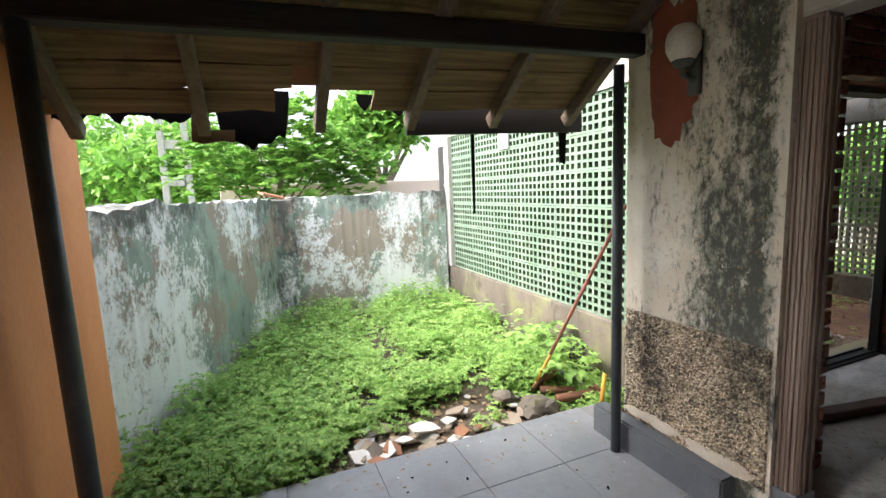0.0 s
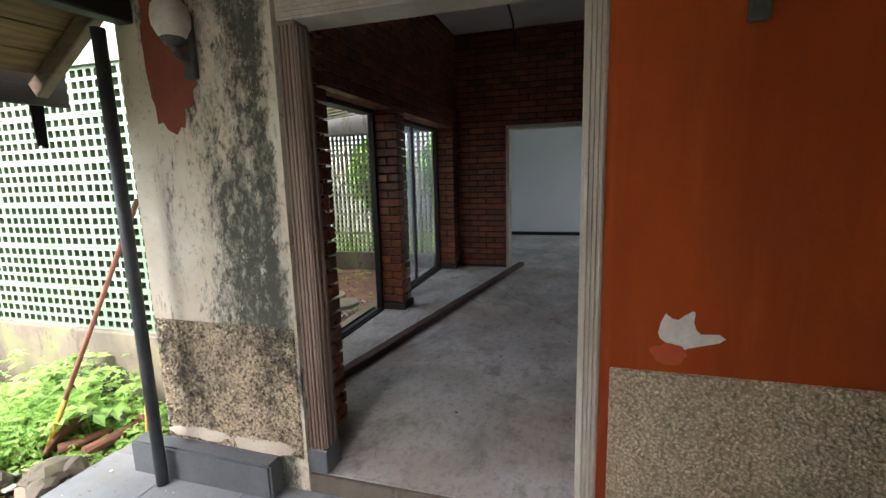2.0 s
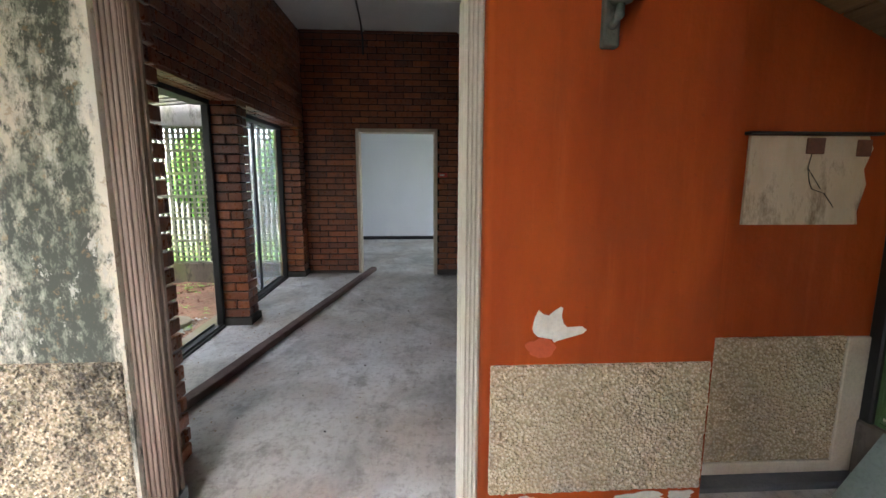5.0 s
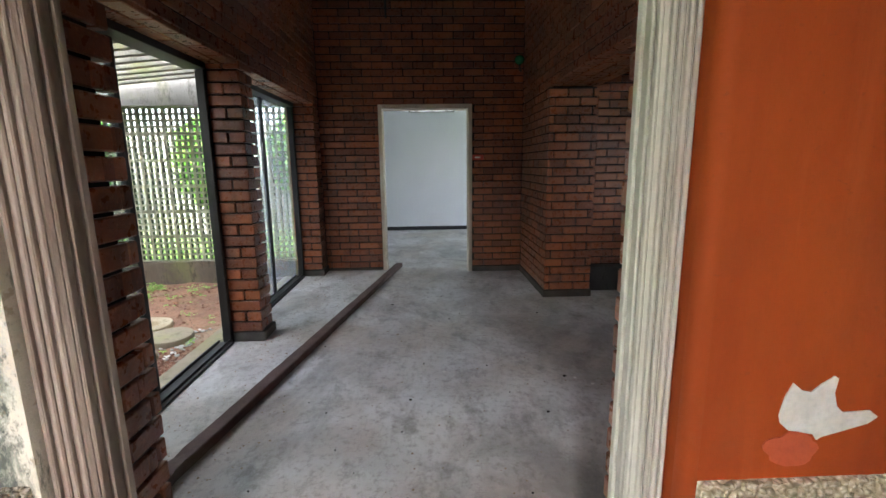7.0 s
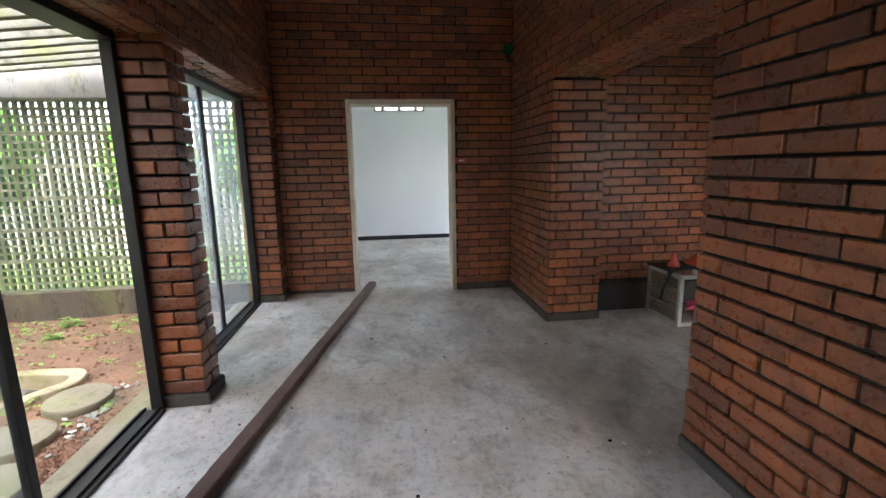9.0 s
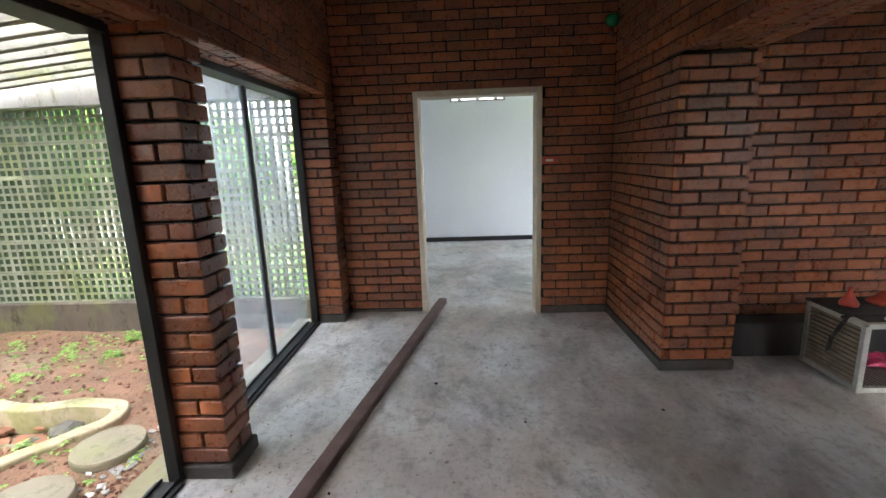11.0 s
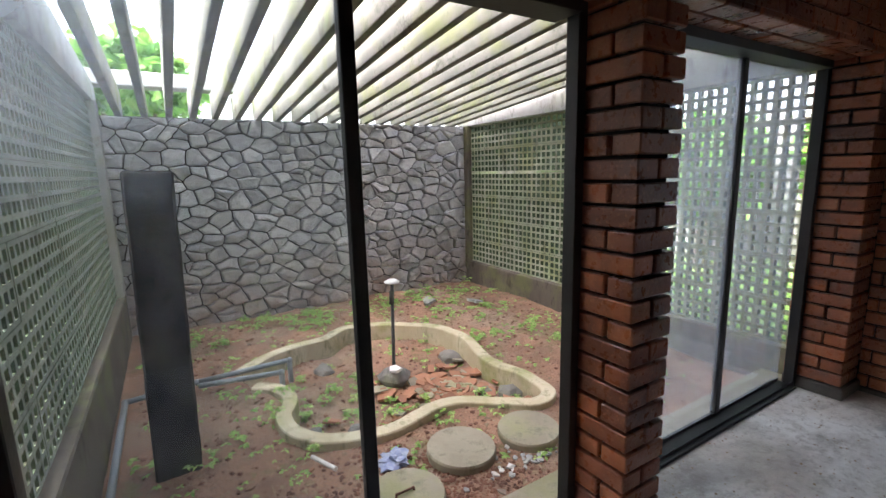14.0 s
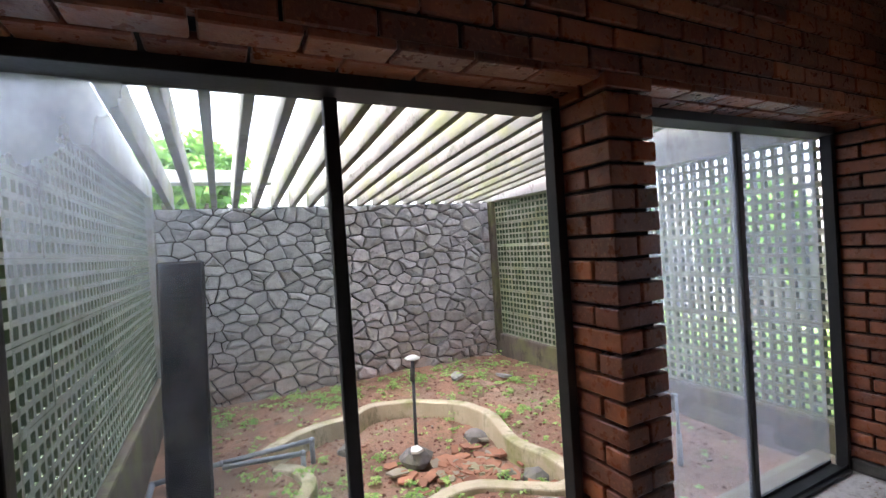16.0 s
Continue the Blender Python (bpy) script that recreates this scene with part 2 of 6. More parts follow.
def soil_material():
    k = Nodes("red_soil", 0.95)
    c = k.mix(k.step(k.noise(2.2, 6), 0.38, 0.65), (0.36, 0.2, 0.125), (0.2, 0.112, 0.075))
    c = k.mix(k.math("MULTIPLY", k.step(k.noise(1.1, 5), 0.5, 0.62), 0.7), c, (0.36, 0.255, 0.175))
    c = k.mix(k.step(k.noise(75, 4, rough=0.7), 0.55, 0.68), c, (0.07, 0.045, 0.03))
    c = k.mix(k.math("MULTIPLY", k.step(k.noise(40, 4), 0.62, 0.68), 0.7), c, (0.42, 0.3, 0.2))
    c = k.mix(k.math("MULTIPLY", k.step(k.noise(3.4, 7, rough=0.75), 0.56, 0.64), 0.6), c, (0.13, 0.15, 0.04))
    k.colour(c)
    k.bump(k.noise(38, 7, rough=0.75), 0.02)
    return k.mat


def concrete_material(name, a, b, dark, green=0.0, streak=(1, 1, 0.4)):
    k = Nodes(name, 0.9)
    c = k.mix(k.step(k.noise(3.5, 7, streak), 0.38, 0.65), a, b)
    if green:
        c = k.mix(k.math("MULTIPLY", k.step(k.noise(2.4, 6), 0.5, 0.65), green), c, (0.22, 0.25, 0.07))
    c = k.mix(k.math("MULTIPLY", k.step(k.noise(7, 8, streak, 0.75), 0.52, 0.66), 0.85), c, dark)
    k.colour(c)
    k.bump(k.noise(30, 6), 0.004)
    return k.mat


def tile_material():
    k = Nodes("grey_tile", 0.45)
    c = k.mix(k.step(k.noise(2.2, 6), 0.36, 0.66), (0.19, 0.2, 0.215), (0.25, 0.26, 0.275))
    c = k.mix(k.math("MULTIPLY", k.piece(), 0.08), c, (0.1, 0.1, 0.1))
    c = k.mix(k.math("MULTIPLY", k.step(k.noise(1.7, 9, rough=0.75), 0.5, 0.68), 0.6), c, (0.17, 0.155, 0.14))
    c = k.mix(k.math("MULTIPLY", k.step(k.noise(26, 8, rough=0.8), 0.55, 0.68), 0.5), c, (0.13, 0.11, 0.09))
    c = k.mix(k.math("MULTIPLY", k.step(k.noise(11, 6, rough=0.7), 0.6, 0.7), 0.4), c, (0.34, 0.34, 0.34))
    k.colour(c)
    k.roughness(k.step(k.noise(3, 6), -0.2, 1.2))
    k.bump(k.noise(60, 4), 0.001)
    return k.mat


BRICK = brick_material()
BRICK_FAR = brick_rest_material()
MORTAR = plain("dark_mortar", (0.006, 0.005, 0.005), (0.012, 0.01, 0.009), 6, 0.95, 0.003)
CEMENT = cement_floor_material()
PLASTER = peeling_plaster()
YARD_WALL = yard_wall_material()
ORANGE = orange_material()
WORN_FRAME = plain("worn_painted_frame", (0.36, 0.28, 0.225), (0.17, 0.115, 0.085), 2.2, 0.65, 0.003, stretch=(2, 2, 0.35), fine=30)
FADED_ORANGE = plain("faded_orange_paint", (0.78, 0.32, 0.13), (0.66, 0.24, 0.09), 1.8, 0.8, 0.003, stretch=(1, 1, 0.4))
POND_STONE = concrete_material("pond_stone", (0.13, 0.125, 0.115), (0.22, 0.205, 0.18), (0.05, 0.05, 0.045), 0.35)
ROUGHCAST = roughcast_material(False)
ROUGHCAST_OLD = roughcast_material(True)
CREAM = plain("cream_plaster", (0.62, 0.56, 0.46), (0.5, 0.43, 0.33), 5, 0.85)
WHITE_WALL = plain("white_emulsion", (0.78, 0.8, 0.82), (0.72, 0.74, 0.76), 0.8, 0.7, 0.001)
CEILING = plain("ceiling_board", (0.72, 0.72, 0.7), (0.62, 0.62, 0.6), 1.2, 0.8, 0.001)
FRAME_WHITE = plain("old_white_paint", (0.58, 0.57, 0.49), (0.44, 0.41, 0.33), 3, 0.6, 0.003, stretch=(1.4, 1.4, 0.6), fine=45)
PLANK = wood_material("roof_plank", (0.3, 0.19, 0.09), (0.1, 0.058, 0.028), "x", 0.8, 0.75)
RAFTER = wood_material("grey_rafter", (0.26, 0.2, 0.14), (0.14, 0.10, 0.07), "y")
DARK_WOOD = wood_material("dark_beam", (0.02, 0.014, 0.012), (0.012, 0.009, 0.008), "x", 0.7)
PIPE = plain("dark_painted_steel", (0.04, 0.048, 0.055), (0.075, 0.085, 0.092), 8, 0.45, 0.001)
STEEL = plain("black_steel", (0.006, 0.0065, 0.007), (0.011, 0.012, 0.013), 9, 0.45, 0.001)
TILE = tile_material()
GROUT = plain("grout", (0.19, 0.19, 0.19), (0.25, 0.245, 0.24), 6, 0.95)
PLINTH = plain("grey_cement_plinth", (0.085, 0.095, 0.105), (0.13, 0.14, 0.15), 3, 0.5, 0.002)
MINT = concrete_material("mint_painted_block", (0.13, 0.2, 0.142), (0.185, 0.26, 0.19), (0.09, 0.135, 0.075))
MOSS_BLOCK = concrete_material("mossy_green_block", (0.27, 0.30, 0.21), (0.36, 0.36, 0.29), (0.12, 0.14, 0.08), 0.5)
# Garden face of the west screen: paler, missing light put into the colour.
LIT_BLOCK = concrete_material("lit_garden_face_block", (0.3, 0.35, 0.31), (0.4, 0.43, 0.4), (0.14, 0.17, 0.13))
GREEN_BLOCK = concrete_material("dark_green_block", (0.06, 0.115, 0.045), (0.1, 0.17, 0.07), (0.05, 0.065, 0.035))
CONCRETE = concrete_material("weathered_concrete", (0.30, 0.30, 0.29), (0.42, 0.41, 0.38), (0.10, 0.10, 0.09), 0.35)
DAMP = concrete_material("damp_render", (0.09, 0.078, 0.062), (0.16, 0.135, 0.105), (0.03, 0.028, 0.024), 0.35)
POST = concrete_material("stained_black_post", (0.008, 0.008, 0.008), (0.06, 0.057, 0.052), (0.007, 0.007, 0.007), 0.1, (2.5, 2.5, 1.3))
FIN = concrete_material("stained_concrete_fin", (0.19, 0.19, 0.17), (0.33, 0.322, 0.28), (0.065, 0.067, 0.052), 0.5, (1, 0.5, 0.6))
for mat in (POST, FIN):
    mat.node_tree.nodes["Principled BSDF"].inputs["Specular IOR Level"].default_value = 0.12
SLAB = concrete_material("black_stained_slab", (0.02, 0.02, 0.021), (0.055, 0.053, 0.05), (0.012, 0.012, 0.012))
POND_RIM = concrete_material("mossy_pond_rim", (0.42, 0.36, 0.23), (0.54, 0.48, 0.34), (0.12, 0.13, 0.045), 0.8)
DISC = concrete_material("stepping_stone", (0.24, 0.21, 0.15), (0.32, 0.285, 0.21), (0.14, 0.13, 0.08), 0.4)
STONE = stone_material()
SOIL = soil_material()
WEED = leaf_material("weed_leaf", (0.17, 0.36, 0.075), (0.46, 0.64, 0.19))
TREE_LEAF = leaf_material("broad_leaf", (0.1, 0.26, 0.04), (0.26, 0.46, 0.09))
BARK = plain("bark", (0.2, 0.17, 0.13), (0.12, 0.1, 0.08), 8, 0.95, 0.01)
GLASS = dust_flare_glass("dust_flare_glass", 0.015, 0.95, 1.4, 2.7, 1.95)
GLASS_CLEAR = dust_flare_glass("hazy_glass", 0.1, 0.26, -0.5)
BASE = plain("dark_cement_base", (0.045, 0.042, 0.039), (0.085, 0.078, 0.07), 5, 0.75, 0.003)
BROWN = plain("brown_cement_edge", (0.085, 0.05, 0.042), (0.14, 0.085, 0.07), 5, 0.75, 0.003)
TERRACOTTA = plain("terracotta", (0.42, 0.19, 0.1), (0.3, 0.15, 0.09), 7, 0.85, 0.003, vary=0.6)
RUST = plain("rusted_iron", (0.2, 0.085, 0.05), (0.11, 0.05, 0.035), 12, 0.85, 0.003)


# ---- mesh helpers ----
def mesh_of(name, bm, material, smooth=False):
    me = bpy.data.meshes.new(name)
    bm.to_mesh(me)
    bm.free()
    me.materials.append(material)
    if smooth:
        for p in me.polygons:
            p.use_smooth = True
    return me


def part(name, bm, material, parent=None, label="", smooth=False):
    """Links a bmesh as one mesh object, under a thing or a part if given."""
    ob = new(name, mesh_of(name, bm, material, smooth))
    ob.parent = parent
    if label:
        tagged(ob, label)
    return ob


def thing(name, label, category, at=(0, 0, 0), group=""):
    ob = new(name)
    ob.empty_display_size = 0.1
    ob.matrix_world = pose(*at)
    return tagged(ob, label, category, group)


def setting(name, bm, material, label="", category=""):
    return tagged(part(name, bm, material), label or name.replace("_", " "), category, kind="structure")


def block(x0, y0, z0, x1, y1, z1, bevel=0.0, bm=None, segments=1):
    """A box between two corners, with bevelled edges where wanted."""
    own = bmesh.new()
    m = Matrix.Translation(((x0 + x1) / 2, (y0 + y1) / 2, (z0 + z1) / 2)) @ Matrix.Diagonal((abs(x1 - x0), abs(y1 - y0), abs(z1 - z0), 1))
    bmesh.ops.create_cube(own, size=1, matrix=m)
    if bevel:
        bmesh.ops.bevel(own, geom=own.edges[:], offset=bevel, segments=segments, affect="EDGES")
    return join(bm, own)


def join(bm, own):
    """Adds one bmesh to another; returns the sum."""
    if bm is None:
        return own
    me = bpy.data.meshes.new("joined")
    own.to_mesh(me)
    own.free()
    bm.from_mesh(me)
    bpy.data.meshes.remove(me)
    return bm


def rod(a, b, r0, r1=None, sides=10, bm=None):
    """A round bar from a to b."""
    a, b = Vector(a), Vector(b)
    own = bmesh.new()
    m = Matrix.Translation((a + b) / 2) @ (b - a).to_track_quat("Z", "Y").to_matrix().to_4x4()
    bmesh.ops.create_cone(own, cap_ends=True, segments=sides, radius1=r0, radius2=r0 if r1 is None else r1, depth=(b - a).length, matrix=m)
    return join(bm, own)


def tube(points, r, sides=10, bm=None):
    """A bent pipe through points, with ball joints at the bends."""
    for p, q in zip(points, points[1:]):
        bm = rod(p, q, r, sides=sides, bm=bm)
    for p in points[1:-1]:
        own = bmesh.new()
        bmesh.ops.create_icosphere(own, subdivisions=2, radius=r * 1.25, matrix=Matrix.Translation(p))
        bm = join(bm, own)
    return bm


def prism(points, z0, z1, bm=None):
    """A plate over a flat outline, from z0 to z1."""
    own = bmesh.new()
    low = [own.verts.new((x, y, z0)) for x, y in points]
    high = [own.verts.new((x, y, z1)) for x, y in points]
    own.faces.new(high)
    own.faces.new(low[::-1])
    n = len(points)
    for i in range(n):
        own.faces.new((low[i], low[(i + 1) % n], high[(i + 1) % n], high[i]))
    bmesh.ops.recalc_face_normals(own, faces=own.faces)
    return join(bm, own)


def bar(p, q, wide, high, bm=None, bevel=0.0):
    """A straight timber of rectangular section from p to q."""
    p, q = Vector(p), Vector(q)
    own = bmesh.new()
    d = (q - p).normalized()
    side = d.cross(Vector((0, 0, 1)))
    side = side.normalized() if side.length > 1e-4 else Vector((1, 0, 0))
    up = side.cross(d)
    m = Matrix((d, side, up)).transposed().to_4x4()
    m = Matrix.Translation((p + q) / 2) @ m @ Matrix.Diagonal(((q - p).length, wide, high, 1))
    bmesh.ops.create_cube(own, size=1, matrix=m)
    if bevel:
        bmesh.ops.bevel(own, geom=own.edges[:], offset=bevel, segments=1, affect="EDGES")
    return join(bm, own)


# ---- setting: ground, floors, walls, ceiling ----
FX, FI = 1.085, 1.6      # street face and room face of the front wall
FS = 1.5               # room face of its south piece
WIN = 2.14               # plane of the garden windows
SLIDE = 2.2              # plane of the sliding panes
NORTH = 1.88             # room face of the garden wall
IN = 6.0                 # room face of the wall with the inner doorway
SOUTH = -0.64            # room face of the south brick walls
PORCH = -0.09            # porch floor level
JOINT = 0.018            # bricks stand this far in front of their mortar


def sheet(name, x0, y0, x1, y1, nx, ny, height, material, label):
    verts = [(x0 + (x1 - x0) * i / nx, y0 + (y1 - y0) * j / ny) for j in range(ny + 1) for i in range(nx + 1)]
    verts = [(x, y, height(x, y)) for x, y in verts]
    faces = [(j * (nx + 1) + i, j * (nx + 1) + i + 1, (j + 1) * (nx + 1) + i + 1, (j + 1) * (nx + 1) + i) for j in range(ny) for i in range(nx)]
    me = bpy.data.meshes.new(name)
    me.from_pydata(verts, [], faces)
    me.materials.append(material)
    for p in me.polygons:
        p.use_smooth = True
    return tagged(new(name, me), label, kind="structure")


POND = [(2.61, 4.72), (2.87, 4.95), (3.19, 5.06), (3.43, 5.08), (3.73, 5.26), (4.18, 5.05), (4.5, 4.7), (4.56, 4.3), (4.44, 3.8), (4.5, 3.4), (4.47, 3.12), (4.28, 3.05),
        (4.08, 3.2), (3.87, 3.36), (3.64, 3.38), (3.34, 3.31), (3.12, 3.34), (2.94, 3.43), (2.8, 3.61), (2.78, 3.84), (2.87, 4.04), (2.83, 4.28), (2.69, 4.41)]


def in_pond(x, y):
    inside = False
    for (ax, ay), (bx, by) in zip(POND, POND[1:] + POND[:1]):
        if (ay > y) != (by > y) and x < ax + (y - ay) / (by - ay) * (bx - ax):
            inside = not inside
    return inside


def garden_z(x, y):
    p = Vector((x * 1.7, y * 1.7, 0.3))
    sunk = -0.13 if in_pond(x, y) else 0.0
    return sunk - 0.085 + 0.035 * noise.noise(p) + 0.014 * noise.noise(p * 5) + 0.006 * noise.noise(p * 17)


def yard_z(x, y):
    p = Vector((x * 1.1, y * 1.1, 4.0))
    return -0.19 + 0.05 * noise.noise(p) + 0.02 * noise.noise(p * 5) + 0.06 * max(0.0, min(1.0, (y - 3.2) / 3))


GRASS_GROUND = plain("grass_ground", (0.12, 0.22, 0.04), (0.2, 0.3, 0.08), 1.5, 0.95, 0.01)
sheet("ground", -400, -400, 400, 400, 8, 8, lambda x, y: -0.45, GRASS_GROUND, "flat grassy ground around the house")
sheet("garden_ground", 1.7, 2.2, 6.0, 6.4, 130, 130, garden_z, SOIL, "bare red soil of the walled garden court")
DARK_SOIL = plain("dark_soil", (0.13, 0.1, 0.07), (0.07, 0.055, 0.04), 6, 0.95, 0.02)
sheet("yard_ground", -1.98, 2.67, 1.7, 6.35, 70, 70, yard_z, DARK_SOIL, "soil of the overgrown front yard")

room_floor = setting("floor", block(1.115, -4.0, -0.4, 10.6, 2.2, 0.0), CEMENT, "worn polished cement floor with dark stains", "floor")
# raised strip along the windows, its edge running aslant to the room


def strip_y(x):
    return 1.785 - 0.187 * (x - 2.0)


setting("floor_strip", prism([(1.9, 2.19), (1.9, 1.86), (2.05, strip_y(2.05) + 0.04), (6.0, strip_y(6.0) + 0.04), (6.0, 2.19)], 0.0, 0.045), CEMENT,
        "raised cement strip along the windows")
own = bar((2.02, strip_y(2.02), 0.029), (6.36, strip_y(6.36), 0.029), 0.085, 0.058, bevel=0.006)
bmesh.ops.subdivide_edges(own, edges=[e for e in own.edges if e.calc_length() > 2], cuts=60)
for v in own.verts:
    k = noise.noise_vector(v.co * 9)
    v.co += k * 0.004
    if v.co.x < 2.25:
        v.co += noise.noise_vector(v.co * 31) * 0.03 * (2.25 - v.co.x) / 0.23
        v.co.z = max(0.003, v.co.z)
setting("floor_edge", own, BROWN, "brown cement edging of the raised strip, broken at its end")

ceiling_mesh = block(1.4, -4.0, 3.42, 10.6, 2.2, 3.52)
for y in (1.02, -0.3):
    block(1.6, y - 0.02, 3.405, 6.0, y + 0.02, 3.42, bm=ceiling_mesh)
setting("ceiling", ceiling_mesh, CEILING, "white board ceiling with cover strips", "ceiling")
setting("house_roof", block(1.2, -4.4, 3.56, 11, 2.5, 3.66), CONCRETE, "flat roof over the house")



def pebbled(x, y0, y1, z0, z1, grain=0.006):
    """A band of thrown roughcast on a wall that looks towards -x: a lumpy sheet with closed edges."""
    ny, nz = int((y1 - y0) / grain), int((z1 - z0) / grain)
    own = bmesh.new()
    rows = []
    for j in range(nz + 1):
        row = []
        for i in range(ny + 1):
            y, z = y0 + (y1 - y0) * i / ny, z0 + (z1 - z0) * j / nz
            d, _ = noise.voronoi(Vector((x, y, z)) * 54)
            lump = 0.009 * (1 - min(1.0, d[0] * 1.5)) + 0.006 * noise.noise(Vector((x, y, z)) * 60)
            edge = i in (0, ny) or j in (0, nz)
            row.append(own.verts.new((x + 0.004 if edge else x - 0.008 - lump, y, z)))
        rows.append(row)
    for a, b in zip(rows, rows[1:]):
        for i in range(ny):
            own.faces.new((a[i], b[i], b[i + 1], a[i + 1]))
    return own


# front wall: north piece (mouldy), south piece (orange), recess and piece above the door
wall_front = setting("wall_front_north", prism([(FX, 1.385), (FX, 2.25), (FI - JOINT, 2.25), (FI - JOINT, 1.5), (1.235, 1.5), (1.235, 1.385)], -0.4, 3.56), PLASTER, "cream plaster wall covered in dark mould and peeling", "wall")
part("dado", pebbled(FX, 1.4, 2.245, 0.08, 0.755), ROUGHCAST_OLD, wall_front, "pebbly roughcast band, black with mould")
wall_front_s = setting("wall_front_south", prism([(FX, -0.916)] + [(FX + 0.034 - 0.034 * math.cos(radians(7.5 * i)), -0.001 + 0.034 * math.sin(radians(7.5 * i))) for i in range(13)] + [(1.26, 0.033), (1.26, 0.0), (FS - JOINT, 0.0), (FS - JOINT, -0.916)], -0.4, 3.56), ORANGE, "orange limewashed wall beside the front door", "wall")
for p in wall_front_s.data.polygons:
    p.use_smooth = abs(p.normal.z) < 0.5 and p.area < 0.05
part("dado", pebbled(FX, -0.91, 0.0, 0.14, 0.71), ROUGHCAST, wall_front_s, "cream roughcast band")
setting("wall_over_door", block(FX + 0.002, 0.033, 2.25, FI - JOINT, 1.385, 3.56), ORANGE, "orange wall above the front door", "wall")
wall_recess = setting("wall_recess", block(1.32, -1.9, -0.4, 1.55, -0.916, 3.56), ORANGE, "orange wall set back in the porch", "wall")
part("dado", pebbled(1.32, -1.72, -0.92, 0.09, 0.72), ROUGHCAST, wall_recess, "cream roughcast band with a smooth border")
part("border", block(1.302, -1.84, 0.03, 1.33, -1.72, 0.715, 0.004), CREAM, wall_recess, "smooth cream border")
part("border", block(1.302, -1.72, 0.03, 1.33, -0.92, 0.09, 0.004), CREAM, wall_recess, "smooth cream border")
setting("wall_recess_step", block(1.22, -1.84, -0.4, 1.32, -0.92, 0.03, 0.008), PLINTH, "grey cement ledge under the recessed wall")
setting("plinth_north", block(0.98, 1.53, -0.4, FX, 2.42, 0.085, 0.012, segments=2), PLINTH, "grey cement plinth step against the mouldy wall")
setting("plinth_south", block(0.97, -1.06, -0.4, FX, 0.03, 0.07, 0.012, segments=2), PLINTH, "grey cement plinth step against the orange wall")
setting("door_step", block(1.09, 0.033, -0.4, 1.115, 1.385, -0.004, 0.004), DAMP, "worn cement threshold of the front door")

# front door frame, moulded, without a leaf
def moulded_post(y0, y1, z0, z1, inward, deep=1.29, front=1.115):
    bm = block(front, y0, z0, deep, y1, z1, 0.006)
    wide = abs(y1 - y0)
    for i in range(4):
        a = min(y0, y1) + wide * (0.1 + 0.22 * i)
        block(front - 0.009 - 0.004 * (i % 2), a, z0, front + 0.001, a + wide * 0.13, z1 - 0.02, 0.003, bm)
    side = y1
    for a, w, h in ((front + 0.01, 0.02, 0.006), (front + 0.037, 0.012, 0.009), (deep - 0.03, 0.024, 0.008)):
        block(a, side - 0.004 * inward, z0, a + w, side + h * inward, z1 - 0.02, 0.003, bm)
    return bm


door_1 = tagged(new("door_1"), "wide moulded timber door frame, white paint worn to wood, without a door", "door frame", kind="structure")
part("jamb", moulded_post(1.385, 1.295, 0.0, 2.12, -1, 1.225), WORN_FRAME, door_1, "brown worn jamb")
part("jamb", moulded_post(0.033, 0.11, 0.0, 2.12, 1, 1.265, 1.15), FRAME_WHITE, door_1, "white painted jamb")
part("foot", block(1.098, 1.283, 0.0, 1.235, 1.39, 0.13, 0.006), PLINTH, door_1, "dark cement foot of the jamb")
own = block(1.115, 0.033, 2.12, 1.29, 1.385, 2.25, 0.006)
for i in range(3):
    block(1.106, 0.05, 2.13 + 0.04 * i, 1.117, 1.37, 2.152 + 0.04 * i, 0.003, own)
part("head", own, FRAME_WHITE, door_1, "white painted head")

# inner walls: mortar cores carry the bricks that are laid at the end of the file
wall_north = setting("wall_north", block(FI, NORTH + JOINT, 2.13, 6.2, 2.2, 3.42), MORTAR, "brick wall above the garden windows", "wall")
wall_inner = new("wall_inner")
tagged(wall_inner, "red-brown brick wall around the inner doorway", "wall", kind="structure")
part("core", block(IN + JOINT, 1.15, -0.1, 6.2, 2.2, 3.42), MORTAR, wall_inner)
part("core", block(IN + JOINT, -0.66, -0.1, 6.2, 0.0, 3.42), MORTAR, wall_inner)
part("core", block(IN + JOINT, 0.0, 2.12, 6.2, 1.15, 3.42), MORTAR, wall_inner)
wall_pier = setting("wall_pier", block(4.776 + JOINT, -1.13 + JOINT, -0.1, 6.2, SOUTH - JOINT, 2.12), MORTAR, "brick pier beside the recess", "wall")
wall_south_upper = setting("wall_south_upper", block(FS, -1.13, 2.15, 6.2, SOUTH - JOINT, 3.42), MORTAR, "brick wall over the recess opening", "wall")
wall_near = setting("wall_near", block(FS, -0.86, -0.1, 2.88 - JOINT, SOUTH - JOINT, 2.13), MORTAR, "brick wall just inside the front door", "wall")
wall_back = setting("wall_recess_back", block(5.14 + JOINT, -4.0, -0.1, 5.34, -1.12, 3.42), MORTAR, "brick wall at the back of the recess", "wall")
wall_front_inner = new("wall_front_inner")
tagged(wall_front_inner, "brick lining of the front wall beside the door", "wall", kind="structure")
setting("recess_ledge", block(4.98, -3.4, -0.1, 5.16, -1.12, 0.26, 0.01), SLAB, "low black-stained ledge along the brick wall")
setting("wall_recess_south", block(1.3, -4.2, -0.4, 5.4, -4.0, 3.42), WHITE_WALL, "plain wall closing the recess")
setting("wall_west_plain", block(1.33, -2.6, -0.4, 1.55, -1.9, 3.42), WHITE_WALL, "plain wall closing the house")
